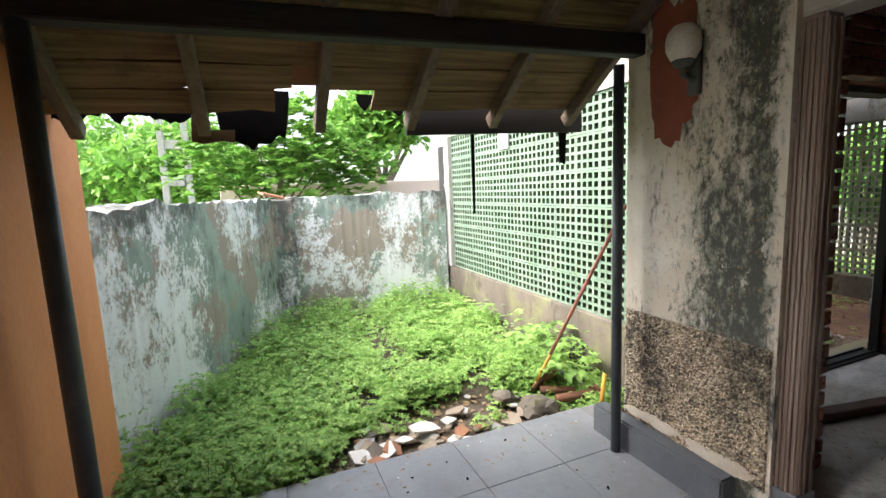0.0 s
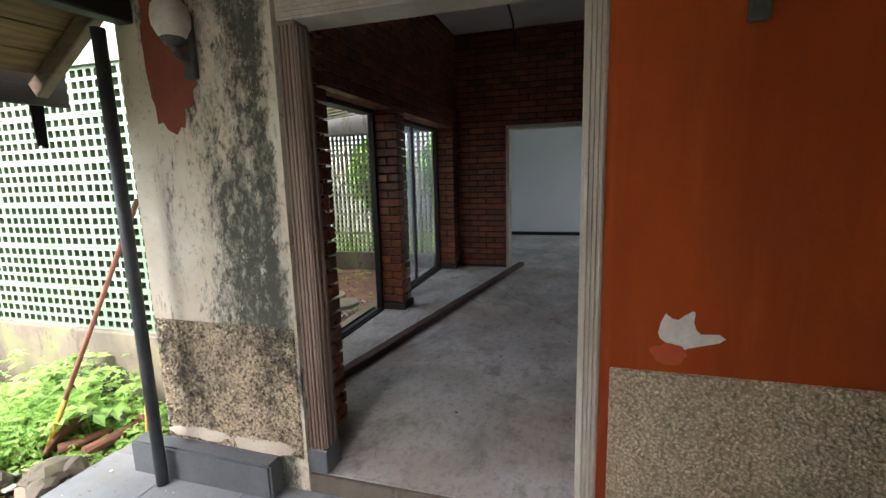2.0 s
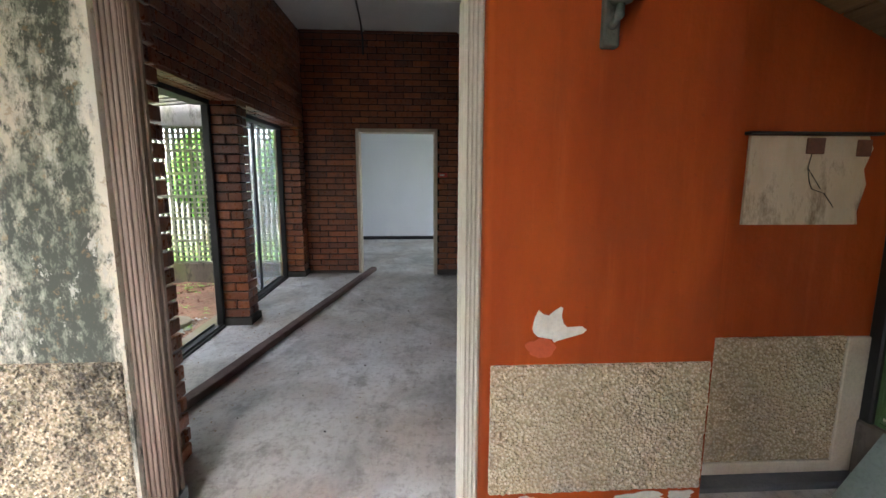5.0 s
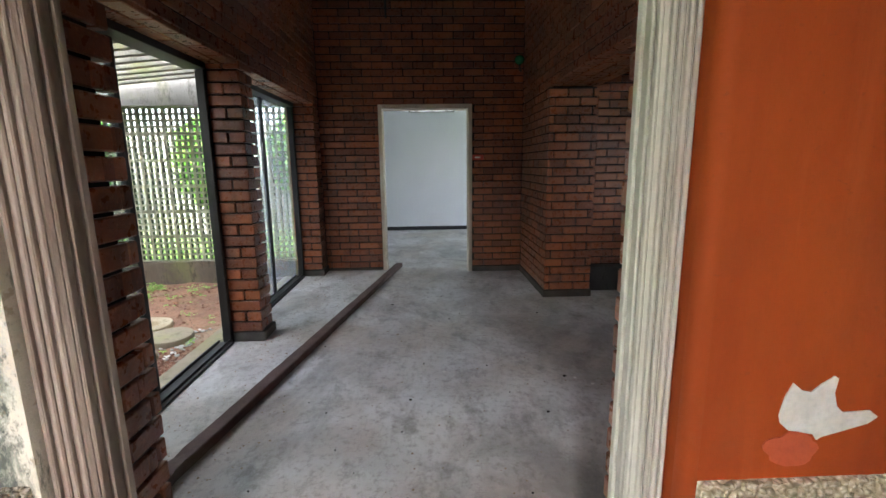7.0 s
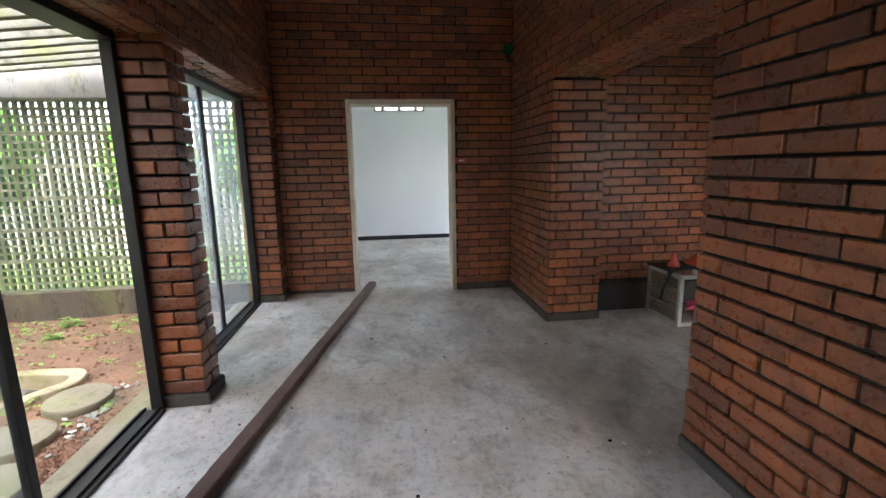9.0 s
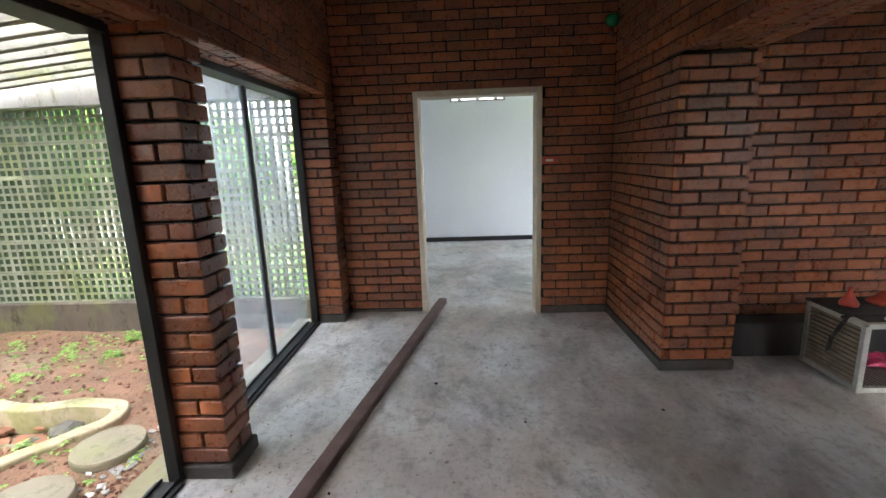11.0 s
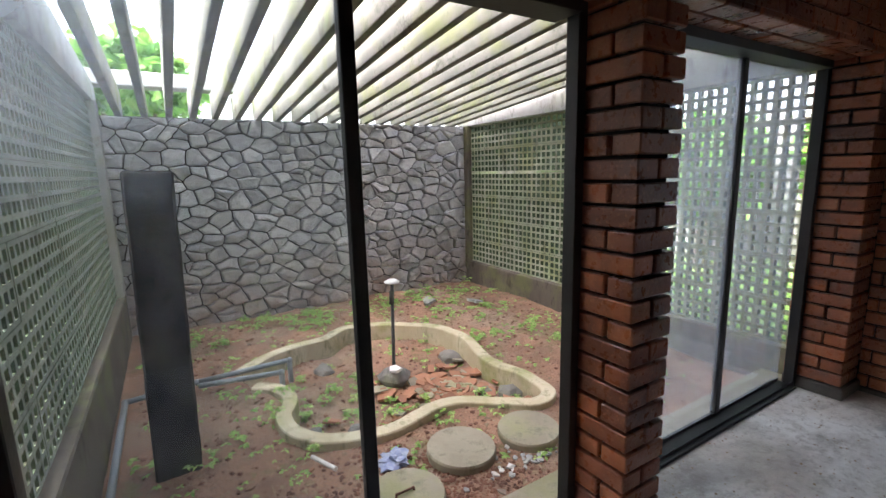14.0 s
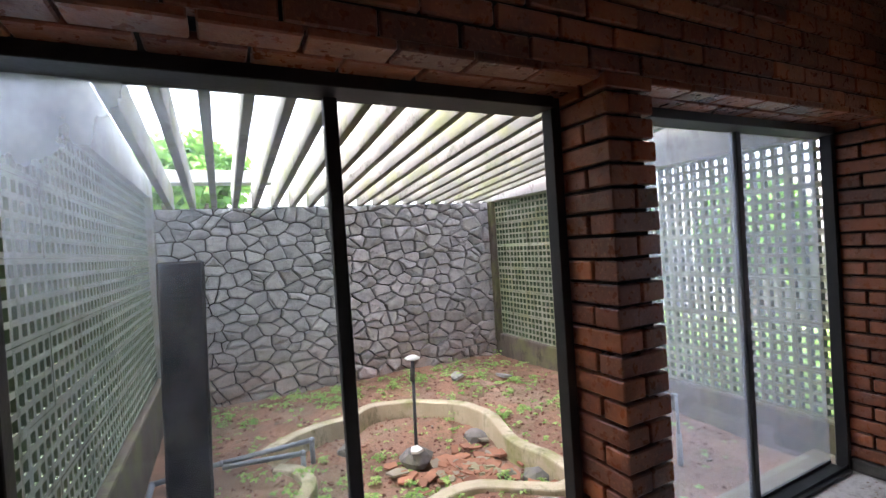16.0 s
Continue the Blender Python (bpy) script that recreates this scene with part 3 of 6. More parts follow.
setting("wall_west_far", block(1.33, -4.0, -0.4, 1.55, -3.3, 3.42), WHITE_WALL, "plain wall closing the house")
# The gap between these two is added, unseen, to light the recess.
setting("wall_west_low", block(1.33, -3.3, -0.4, 1.55, -2.6, 1.3), WHITE_WALL, "wall under the unseen added west opening")
setting("wall_west_high", block(1.33, -3.3, 2.1, 1.55, -2.6, 3.42), WHITE_WALL, "wall over the unseen added west opening")
setting("recess_ceiling", block(1.6, -4.0, 2.62, 5.2, -1.13, 2.7), RAFTER, "brown boarded ceiling of the recess")

# room behind the inner doorway
setting("wall_far_room", block(9.9, -4.2, -0.1, 10.1, 2.4, 3.42), WHITE_WALL, "white wall of the back room", "wall")
setting("wall_room_north", block(6.2, 2.0, -0.4, 10.5, 2.2, 3.42), WHITE_WALL, "white side wall of the back room")
setting("wall_room_south_a", block(6.2, -3.6, -0.4, 7.0, -3.4, 3.42), WHITE_WALL, "white side wall of the back room")
setting("wall_room_south_b", block(10.0, -3.6, -0.4, 10.5, -3.4, 3.42), WHITE_WALL, "white side wall of the back room")
# An unseen opening is added between these two to light the back room.
setting("wall_room_south_low", block(7.0, -3.6, -0.4, 10.0, -3.4, 0.8), WHITE_WALL, "white wall under the unseen added back room opening")
setting("wall_room_south_high", block(7.0, -3.6, 2.3, 10.0, -3.4, 3.42), WHITE_WALL, "white wall over the unseen added back room opening")
setting("wall_room_west", block(6.0, -4.0, -0.4, 6.2, -1.13, 3.42), WHITE_WALL, "white wall of the back room")
setting("baseboard", block(9.885, -3.4, 0.0, 9.9, 2.0, 0.08, 0.004), STEEL, "dark painted skirting of the back room")

door_2 = tagged(new("door_2"), "off-white painted door frame of the inner doorway, open", "door frame", kind="structure")
part("jamb", block(5.985, 1.105, 0.0, 6.21, 1.155, 2.12, 0.006), CREAM, door_2)
part("jamb", block(5.985, -0.005, 0.0, 6.21, 0.045, 2.12, 0.006), CREAM, door_2)
part("head", block(5.985, 0.045, 2.065, 6.21, 1.105, 2.12, 0.006), CREAM, door_2)

# yard walls, lattice bases, stone wall core
def weathered_wall(x0, y0, x1, y1, top, seed):
    """A low wall with a worn, uneven top."""
    own = block(x0, y0, -0.6, x1, y1, top)
    long = max(x1 - x0, y1 - y0)
    bmesh.ops.subdivide_edges(own, edges=[e for e in own.edges if e.calc_length() > long - 0.01], cuts=int(long / 0.05))
    for v in own.verts:
        if v.co.z > top - 0.01:
            q = Vector((v.co.x * 2.2, v.co.y * 2.2, seed))
            v.co.z += 0.05 * noise.noise(q) + 0.035 * noise.noise(q * 4) - 0.02
            v.co += noise.noise_vector(q * 6) * 0.012
    return own


YARD_A, YARD_B = Vector((-0.72, 6.32, 0)), Vector((-1.99, 2.98, 0))   # the side wall of the yard runs aslant
own = weathered_wall(0.0, -0.19, (YARD_B - YARD_A).length, 0.0, 1.5, 1)
heading = math.atan2(YARD_B.y - YARD_A.y, YARD_B.x - YARD_A.x)
bmesh.ops.transform(own, matrix=Matrix.Translation(YARD_A) @ Matrix.Rotation(heading, 4, "Z"), verts=own.verts)
setting("wall_yard_left", own, YARD_WALL, "old yard wall, green paint flaking to white", "wall")
wall_yard = setting("wall_yard_far", weathered_wall(-0.8, 6.3, 1.62, 6.5, 1.5, 4), YARD_WALL, "old yard wall, green and grey with flaking paint", "wall")
part("pilaster", block(-0.86, 6.22, -0.5, -0.5, 6.32, 1.47, 0.02), YARD_WALL, wall_yard, "dark stained pilaster")
setting("wall_porch_side", block(-1.93, 1.2, -0.6, -1.75, 3.08, 3.0, 0.012), FADED_ORANGE, "faded unseen added wall shading the porch from the west", "wall")
# Added out of view to keep western light off the recessed wall.
setting("wall_porch_west", block(-2.0, -2.2, -0.6, -1.86, 0.78, 2.7, 0.012), ORANGE, "unseen added wall shading the porch from the west", "wall")
setting("lattice_base_west", block(1.66, 2.25, -0.6, 1.82, 6.34, 0.38, 0.01), DAMP, "damp stained base wall under the lattice")
setting("lattice_base_east", block(5.96, 2.2, -0.6, 6.12, 6.5, 0.21, 0.01), DAMP, "damp stained base wall under the lattice")
setting("lattice_base_south", block(-2.4, -1.98, -0.6, 1.32, -1.82, 0.305, 0.01), DAMP, "grey base wall under the patterned lattice")
setting("lattice_post_north", block(1.64, 6.2, 0.38, 1.82, 6.34, 2.24, 0.01), CONCRETE, "weathered concrete post at the end of the lattice")
setting("lattice_post_east", block(5.94, 6.25, 0.1, 6.1, 6.34, 2.12, 0.01), DAMP, "stained concrete post at the end of the lattice")
setting("lattice_post_south", block(1.25, -1.93, 0.0, 1.32, -1.83, 2.0, 0.008), STEEL, "dark post between wall and patterned lattice")
PITCH = 0.09             # the pergola rises towards the house


def sloped_beam(x0, x1, low):
    own = block(x0, 2.23, low, x1, 6.5, 2.42)
    for v in own.verts:
        if v.co.z > 2.3:
            v.co.z += PITCH * (6.4 - v.co.y)
    return own


setting("lattice_beam_east", sloped_beam(5.96, 6.12, 2.125), CONCRETE, "concrete beam on the lattice, rising towards the house")
setting("lattice_beam_west", sloped_beam(1.68, 1.8, 2.242), CONCRETE, "concrete beam on the lattice, rising towards the house")
wall_stone = setting("wall_stone", block(1.66, 6.408, -0.6, 6.2, 6.6, 2.13), plain("dark_joint", (0.022, 0.022, 0.022), (0.04, 0.038, 0.036), 9, 0.95, 0.01), "wall of irregular split grey stones", "wall")
setting("stone_wall_cap", block(1.66, 6.36, 2.41, 6.2, 6.6, 2.55, 0.01), CONCRETE, "concrete beam over the stone wall")
setting("porch_bed", block(-2.4, -2.1, -0.6, 1.22, 2.695, PORCH - 0.012), GROUT, "cement bed under the porch tiles")


# ---- windows on the garden ----
def window(name, x0, x1, mullion, glass, label):
    w = tagged(new(name), label, "window", kind="structure")
    low, high = 0.045, 2.105
    t = 0.045
    for a, b in ((x0, x0 + t), (x1 - t, x1)):
        part("frame", block(a, WIN - 0.03, low, b, WIN + 0.03, high, 0.003), STEEL, w)
    part("frame", block(x0 + t, WIN - 0.05, high - 0.045, x1 - t, SLIDE + 0.03, high, 0.003), STEEL, w)
    own = block(x0 + t, WIN - 0.05, low, x1 - t, SLIDE + 0.03, low + 0.018, 0.003)
    for y in (WIN - 0.02, SLIDE):
        block(x0 + t, y - 0.004, low + 0.017, x1 - t, y + 0.004, low + 0.034, 0.001, own)
    part("track", own, STEEL, w, "steel sliding track")
    part("mullion", block(mullion - 0.022, SLIDE - 0.018, low + 0.035, mullion + 0.022, SLIDE + 0.018, high - 0.046, 0.003), STEEL, w)
    for a, b, m in glass:
        pane = part("pane", block(a, SLIDE - 0.003, low + 0.036, b, SLIDE + 0.003, high - 0.047), m, w, "dusty glass pane")
        pane.visible_shadow = False
    return w


window("window_1", 1.90, 3.633, 2.757, [(1.946, 2.734, GLASS)], "black steel sliding window, one half open to the garden")
window("window_2", 3.87, 5.738, 4.905, [(3.916, 4.882, GLASS_CLEAR), (4.928, 5.692, GLASS_CLEAR)], "black steel sliding window with dusty panes")
setting("window_sill", block(1.9, 2.205, -0.4, 6.0, 2.42, 0.0, 0.01), DISC, "cement sill outside the windows")
setting("garden_kerb", block(1.9, 2.42, -0.4, 6.0, 2.43, -0.03), DISC, "edge of the window sill")

# ---- pergola fins over the garden ----
pergola = thing("pergola", "weathered concrete fins over the garden court", "pergola", (4, 4.4, 2.13))
for i in range(19):
    x = 1.97 + 0.2107 * i
    own = block(x - 0.029, 2.24, 2.115, x + 0.029, 6.5, 2.37, 0.006)
    bmesh.ops.subdivide_edges(own, edges=[e for e in own.edges if e.calc_length() > 2], cuts=40)
    for v in own.verts:
        v.co += noise.noise_vector(v.co * 3.1) * 0.003
        v.co.z += PITCH * (6.4 - v.co.y)
    ob = part("fin", own, FIN)
    ob.parent = pergola
    ob.matrix_parent_inverse = pergola.matrix_world.inverted()

# ---- porch roof ----
porch_roof = thing("porch_roof", "decayed plank roof of the porch on grey rafters", "roof", (-0.3, 0.9, 3.2))


def roof_part(name, bm, material, label=""):
    ob = part(name, bm, material, None, label)
    ob.parent = porch_roof
    ob.matrix_parent_inverse = porch_roof.matrix_world.inverted()
    return ob


def north_z(y):
    return 2.26 - 0.7 * (y - 2.17)


def south_z(y):
    return 1.9 + 0.43 * (y + 1.76)


RIDGE = 1.0


def sag(x):
    return 0.035 * (x + 0.1)


roof_part("beam", bar((-1.95, 2.17, 2.16), (FX, 2.17, 2.24), 0.09, 0.11, bevel=0.008), DARK_WOOD, "dark stained eaves beam")
roof_part("beam", bar((-1.95, RIDGE, 2.99), (FX, RIDGE, 2.99), 0.08, 0.16, bevel=0.008), DARK_WOOD, "dark ridge beam")
roof_part("beam", bar((-2.2, -1.88, 1.905), (1.3, -1.88, 1.905), 0.06, 0.21, bevel=0.008), DARK_WOOD, "dark eaves board")
for x in (-1.649, -1.137, -0.581, -0.068, 0.475, 1.045):
    roof_part("rafter", bar((x, RIDGE, north_z(RIDGE) + 0.045 + sag(x)), (x, 2.77, north_z(2.77) + 0.045 + sag(x)), 0.055, 0.085, bevel=0.006), RAFTER)
for x in (-1.7, -1.15, -0.6, -0.05, 0.5, 1.02):
    roof_part("rafter", bar((x, RIDGE, south_z(RIDGE) + 0.045), (x, -1.86, south_z(-1.86) + 0.045), 0.055, 0.085, bevel=0.006), RAFTER)
rnd = random.Random(5)
nn, ns = Vector((0, 0.7, 1)).normalized(), Vector((0, -0.43, 1)).normalized()
for slope, y0, y1, zf, nrm in (("north", RIDGE, 2.74, north_z, nn), ("south", RIDGE, -1.9, south_z, ns)):
    length = math.hypot(y1 - y0, zf(y1) - zf(y0))
    count = int(length / 0.15)
    for i in range(count):
        broken = slope == "north" and i > count - 4
        f = (i + 0.5) / count
        y = y0 + (y1 - y0) * f
        c = Vector((0, y, zf(y) + 0.1))
        ends = [(-2.3, 1.318 if slope == "south" else FX - 0.004)]
        if slope == "north" and i == count - 1:
            ends = [(-2.3, -0.8), (-0.3, FX - 0.004)]
        elif slope == "north" and i == count - 2:
            ends = [(-2.3, -0.72), (-0.6, FX - 0.004)]
        for a, b in ends:
            own = bmesh.new()
            d = Vector((0, y1 - y0, zf(y1) - zf(y0))).normalized()
            up = nrm
            wide = length / count - rnd.uniform(0.003, 0.014)
            n = 14
            rows = []
            for j in range(n + 1):
                x = a + (b - a) * j / n
                wob = 0.006 * noise.noise(Vector((x * 3, i, 0)))
                eat = 0.03 * max(0, noise.noise(Vector((x * 5, i * 3.1, 2)))) if broken else 0.0
                p = c + Vector((x, 0, sag(x) if slope == "north" else 0.0)) + d * wob
                rows.append([own.verts.new(p + d * s * (wide / 2 - (eat if s > 0 else 0)) + up * h) for s, h in ((-1, 0), (1, 0), (1, 0.02), (-1, 0.02))])
            for r, q in zip(rows, rows[1:]):
                for k in range(4):
                    own.faces.new((r[k], r[(k + 1) % 4], q[(k + 1) % 4], q[k]))
            own.faces.new(rows[0][::-1])
            own.faces.new(rows[-1])
            bmesh.ops.recalc_face_normals(own, faces=own.faces)
            roof_part("plank", own, PLANK)


def felt(x0, x1, y, z_top, z_low, seed, n=40):
    """A hanging sheet of tarred felt with a torn lower edge."""
    own = bmesh.new()
    rows = []
    for j in range(n + 1):
        x = x0 + (x1 - x0) * j / n
        low = z_low + 0.085 * noise.noise(Vector((x * 6, seed, 0))) + 0.05 * noise.noise(Vector((x * 21, seed, 1)))
        end = min(1.0, 0.25 + 7.0 * min(j, n - j) / n + 0.25 * noise.noise(Vector((x * 30, seed, 5))))
        low = z_top - (z_top - low) * end
        rows.append([own.verts.new((x, y + dy + 0.02 * noise.noise(Vector((x * 4, seed, z))), z)) for z, dy in ((z_top, 0), (low, 0), (low, 0.006), (z_top, 0.006))])
    for r, q in zip(rows, rows[1:]):
        for k in range(4):
            own.faces.new((r[k], r[(k + 1) % 4], q[(k + 1) % 4], q[k]))
    own.faces.new(rows[0][::-1])
    own.faces.new(rows[-1])
    bmesh.ops.recalc_face_normals(own, faces=own.faces)
    return own


FELT = plain("tarred_felt", (0.004, 0.004, 0.004), (0.009, 0.008, 0.008), 9, 1.0, 0.006)
FELT.node_tree.nodes["Principled BSDF"].inputs["Specular IOR Level"].default_value = 0.1
roof_part("felt", felt(-1.95, -1.12, 2.8, 2.06, 1.9, 1), FELT, "torn black roofing felt")
roof_part("felt", felt(-1.1, -0.72, 2.8, 2.06, 1.8, 2), FELT, "torn black roofing felt")
roof_part("felt", felt(-0.36, -0.05, 2.8, 2.06, 1.97, 3), FELT, "torn black roofing felt")
own = prism([(-1.2, 0.0), (-1.19, 0.13), (-1.135, 0.14), (-1.12, 0.055), (-1.0, 0.06), (-1.005, -0.005), (-1.06, 0.005), (-1.15, -0.01)], 0.0, 0.022)
for v in own.verts:
    v.co = Vector((v.co.x, 2.8 - v.co.z, 1.795 + v.co.y))
bmesh.ops.recalc_face_normals(own, faces=own.faces)
roof_part("broken_board", own, PLANK, "broken brown board end hanging at the eaves")
roof_part("fascia", bar((-0.08, 2.8, 1.925), (1.2, 2.8, 1.955), 0.03, 0.18, bevel=0.004), DARK_WOOD, "dark eaves board")
roof_part("felt", felt(0.36, 0.385, 2.82, 1.9, 1.34, 4, 4), FELT, "hanging strip of felt")
roof_part("felt", felt(1.03, 1.1, 2.82, 1.93, 1.67, 5, 8), FELT, "hanging strip of felt")
own = prism([(-2.4, RIDGE), (FX, RIDGE), (FX, 2.65), (-2.4, 2.65)], 0.0, 0.02)
for v in own.verts:
    v.co.z += north_z(v.co.y) + 0.155 + sag(v.co.x)
roof_part("covering", own, TERRACOTTA, "old clay tile covering")
own = prism([(-2.4, -1.95), (1.32, -1.95), (1.32, RIDGE), (-2.4, RIDGE)], 0.0, 0.02)
for v in own.verts:
    v.co.z += south_z(v.co.y) + 0.155
roof_part("covering", own, TERRACOTTA, "old clay tile covering")

for x, r in ((0.935, 0.029), (-1.605, 0.036)):
    ob = tagged(part("porch_post", rod((x, 2.165, PORCH), (x, 2.165, 2.13), r, sides=20), PIPE, smooth=True), "dark painted steel pipe post holding the porch beam", "post", "porch posts")


# ---- yard and surroundings: plants ----
plant_rnd = np.random.default_rng(4)


def leaf_mesh(name, places, directions, lengths, widths, material, fold=0.25):
    """Many pointed leaves as folded diamonds: base, two sides, tip."""
    d = directions / np.linalg.norm(directions, axis=1, keepdims=True)
    up = np.tile([0.0, 0.0, 1.0], (len(d), 1)) + plant_rnd.normal(0, 0.25, d.shape)
    side = np.cross(d, up)
    side /= np.linalg.norm(side, axis=1, keepdims=True) + 1e-9
    nrm = np.cross(side, d)
    L, W = lengths[:, None], widths[:, None]
    base, tip = places, places + d * L - nrm * L * 0.15
    a = places + d * L * 0.5 + side * W + nrm * W * fold
    b = places + d * L * 0.5 - side * W + nrm * W * fold
    mid = places + d * L * 0.5
    verts = np.stack([base, a, tip, b, mid], 1).reshape(-1, 3)
    n = np.arange(len(d))[:, None] * 5
    faces = np.concatenate([n + [0, 1, 4], n + [1, 2, 4], n + [2, 3, 4], n + [3, 0, 4]], 1).reshape(-1, 3)
    me = bpy.data.meshes.new(name)
    me.from_pydata(verts.tolist(), [], faces.tolist())
    me.materials.append(material)
    return me


def weeds(name, spots, heights, leaves, leaf, material, label, ground, wide=0.3):
    """Low bushy weeds: stems fan out from each spot and end in whorls of small leaflets."""
    P, D, S = [], [], []
    for (x, y), h in zip(spots, heights):
        n = max(2, int(leaves / 4.5 * (0.6 + 0.8 * plant_rnd.random())))
        ang = plant_rnd.random(n) * 6.283
        f = plant_rnd.random(n) ** 0.7
        r = (0.03 + h * 0.45) * plant_rnd.random(n) ** 0.5
        z = ground(x, y) + h * (0.2 + 0.8 * f) - r * 0.3
        for k in range(n):
            m = plant_rnd.integers(3, 7)
            turn = ang[k] + np.linspace(-2.1, 2.1, m) + plant_rnd.normal(0, 0.15, m)
            lift = plant_rnd.uniform(-0.35, 0.15)
            P.append(np.tile([x + r[k] * math.cos(ang[k]), y + r[k] * math.sin(ang[k]), z[k]], (m, 1)))
            D.append(np.stack([np.cos(turn), np.sin(turn), lift + plant_rnd.normal(0, 0.12, m)], 1))
            S.append(leaf * (0.7 + 0.6 * plant_rnd.random()) * plant_rnd.uniform(0.8, 1.1, m))
    P, D, S = np.concatenate(P), np.concatenate(D), np.concatenate(S)
    return tagged(new(name, leaf_mesh(name, P, D, S, S * wide, material)), label, "weeds", kind="stuff")


spots, heights = [], []
while len(spots) < 4200:
    x, y = plant_rnd.uniform(-1.9, 1.6), plant_rnd.uniform(2.74, 6.25)
    if x < -1.9 + (y - 2.98) * 0.38:
        continue
    bare = math.hypot((x - 0.3) / 0.95, (y - 2.85) / 0.5)
    if noise.noise(Vector((x * 2.3, y * 2.3, 5))) + plant_rnd.normal(0, 0.18) < (-0.02 if x > -0.7 else -0.4):
        continue
    if bare < 1 and plant_rnd.random() < 0.93:
        continue
    spots.append((x, y))
    tall = 0.5 + 0.5 * noise.noise(Vector((x * 1.3, y * 1.3, 9)))
    corner = max(0, 1 - math.hypot((x - 1.0) / 0.9, (y - 6.0) / 1.0)) + 0.7 * max(0, 1 - math.hypot((x + 0.2) / 0.5, (y - 6.1) / 0.5))
    corner += 0.35 * max(0.0, 1 - (x + 1.99 - (y - 2.98) * 0.38) / 0.7)
    near = max(0.0, min(1.0, (-0.35 - x) / 0.6)) * max(0.0, min(1.0, (4.6 - y) / 1.0))
    clump = max(0.0, noise.noise(Vector((x * 3.1, y * 3.1, 3)))) * 0.4
    heights.append(0.06 + 0.36 * tall * tall * plant_rnd.random() + clump * (0.4 + 0.6 * plant_rnd.random()) + 0.42 * corner * plant_rnd.random() + 0.12 * near * plant_rnd.random())
weeds("yard_weeds", spots, heights, 36, 0.034, WEED, "dense bright green weeds over the yard", yard_z)
STEM = plain("weed_stem", (0.16, 0.24, 0.06), (0.2, 0.2, 0.08), 9, 0.8)
own = bmesh.new()
for (x, y), h in list(zip(spots, heights))[:260]:
    z = yard_z(x, y)
    rod((x, y, z), (x + plant_rnd.normal(0, 0.04), y + plant_rnd.normal(0, 0.04), z + h * 0.9), 0.003, 0.0015, 4, own)
tagged(part("weed_stems", own, STEM), "thin green stems of the yard weeds", "weeds", kind="stuff")
sprigs = [(plant_rnd.uniform(-1.85, 1.5), plant_rnd.uniform(3.0, 6.2)) for _ in range(650)]
sprigs = [p for p in sprigs if p[0] > -1.85 + (p[1] - 2.98) * 0.38 and math.hypot((p[0] - 0.27) / 0.95, (p[1] - 2.85) / 0.5) > 1]
weeds("yard_sprigs", sprigs, [0.24 + 0.26 * plant_rnd.random() for _ in sprigs], 34, 0.032, WEED, "taller weed sprigs standing above the ground cover", yard_z)
# broad-leaved weeds by the lattice
spots2 = [(1.4 + plant_rnd.normal(0, 0.1), 3.05 + plant_rnd.random() * 0.9) for _ in range(26)]
weeds("broad_weeds", spots2, [0.2 + 0.35 * plant_rnd.random() for _ in spots2], 26, 0.085, WEED, "broad-leaved weeds against the lattice base", yard_z)

spots3, h3 = [], []
while len(spots3) < 150:
    x, y = plant_rnd.uniform(1.95, 5.9), plant_rnd.uniform(3.25, 6.25)
    if noise.noise(Vector((x * 0.9, y * 0.9, 2))) + plant_rnd.normal(0, 0.3) + (0.25 if y > 5.4 else 0) > 0.1:
        spots3.append((x, y))
        h3.append(0.04 + 0.08 * plant_rnd.random())
weeds("garden_weeds", spots3, h3, 40, 0.036, WEED, "scattered small weeds on the red soil", garden_z)
weeds("grass_tufts", [(plant_rnd.uniform(2.0, 5.8), plant_rnd.uniform(2.6, 6.2)) for _ in range(420)], [0.02 + 0.03 * plant_rnd.random() for _ in range(420)], 9, 0.03, WEED, "sparse low grass on the soil", garden_z)

# dead leaves, twigs and crumbs of soil
LITTER = plain("dead_leaf", (0.34, 0.24, 0.14), (0.17, 0.11, 0.065), 9, 0.9, 0.0)
CRUMB = plain("soil_crumb", (0.24, 0.11, 0.065), (0.1, 0.05, 0.035), 7, 0.95, 0.0)


def litter(name, count, area, ground, size, material, label, flat):
    x0, y0, x1, y1 = area
    n = count
    x, y = plant_rnd.uniform(x0, x1, n), plant_rnd.uniform(y0, y1, n)
    z = np.array([ground(a, b) for a, b in zip(x, y)]) + 0.004
    ang = plant_rnd.random(n) * 6.283
    D = np.stack([np.cos(ang), np.sin(ang), plant_rnd.uniform(-0.1, 0.25, n)], 1)
    S = size * plant_rnd.uniform(0.4, 1.3, n)
    tagged(new(name, leaf_mesh(name, np.stack([x, y, z], 1), D, S, S * flat, material)), label, "litter", kind="stuff")


litter("dead_leaves", 900, (1.95, 2.5, 5.9, 6.25), garden_z, 0.05, LITTER, "dry brown leaves scattered on the soil", 0.3)
litter("twigs", 320, (1.95, 2.5, 5.9, 6.25), garden_z, 0.15, LITTER, "thin dry twigs on the soil", 0.02)
litter("dead_leaves", 420, (-1.0, 2.7, 1.5, 3.3), yard_z, 0.06, LITTER, "dry leaves and debris at the porch edge", 0.35)
litter("dead_leaves", 70, (-0.6, 2.35, 1.0, 2.69), lambda x, y: PORCH, 0.018, LITTER, "crumbs and leaf bits on the porch tiles", 0.4)
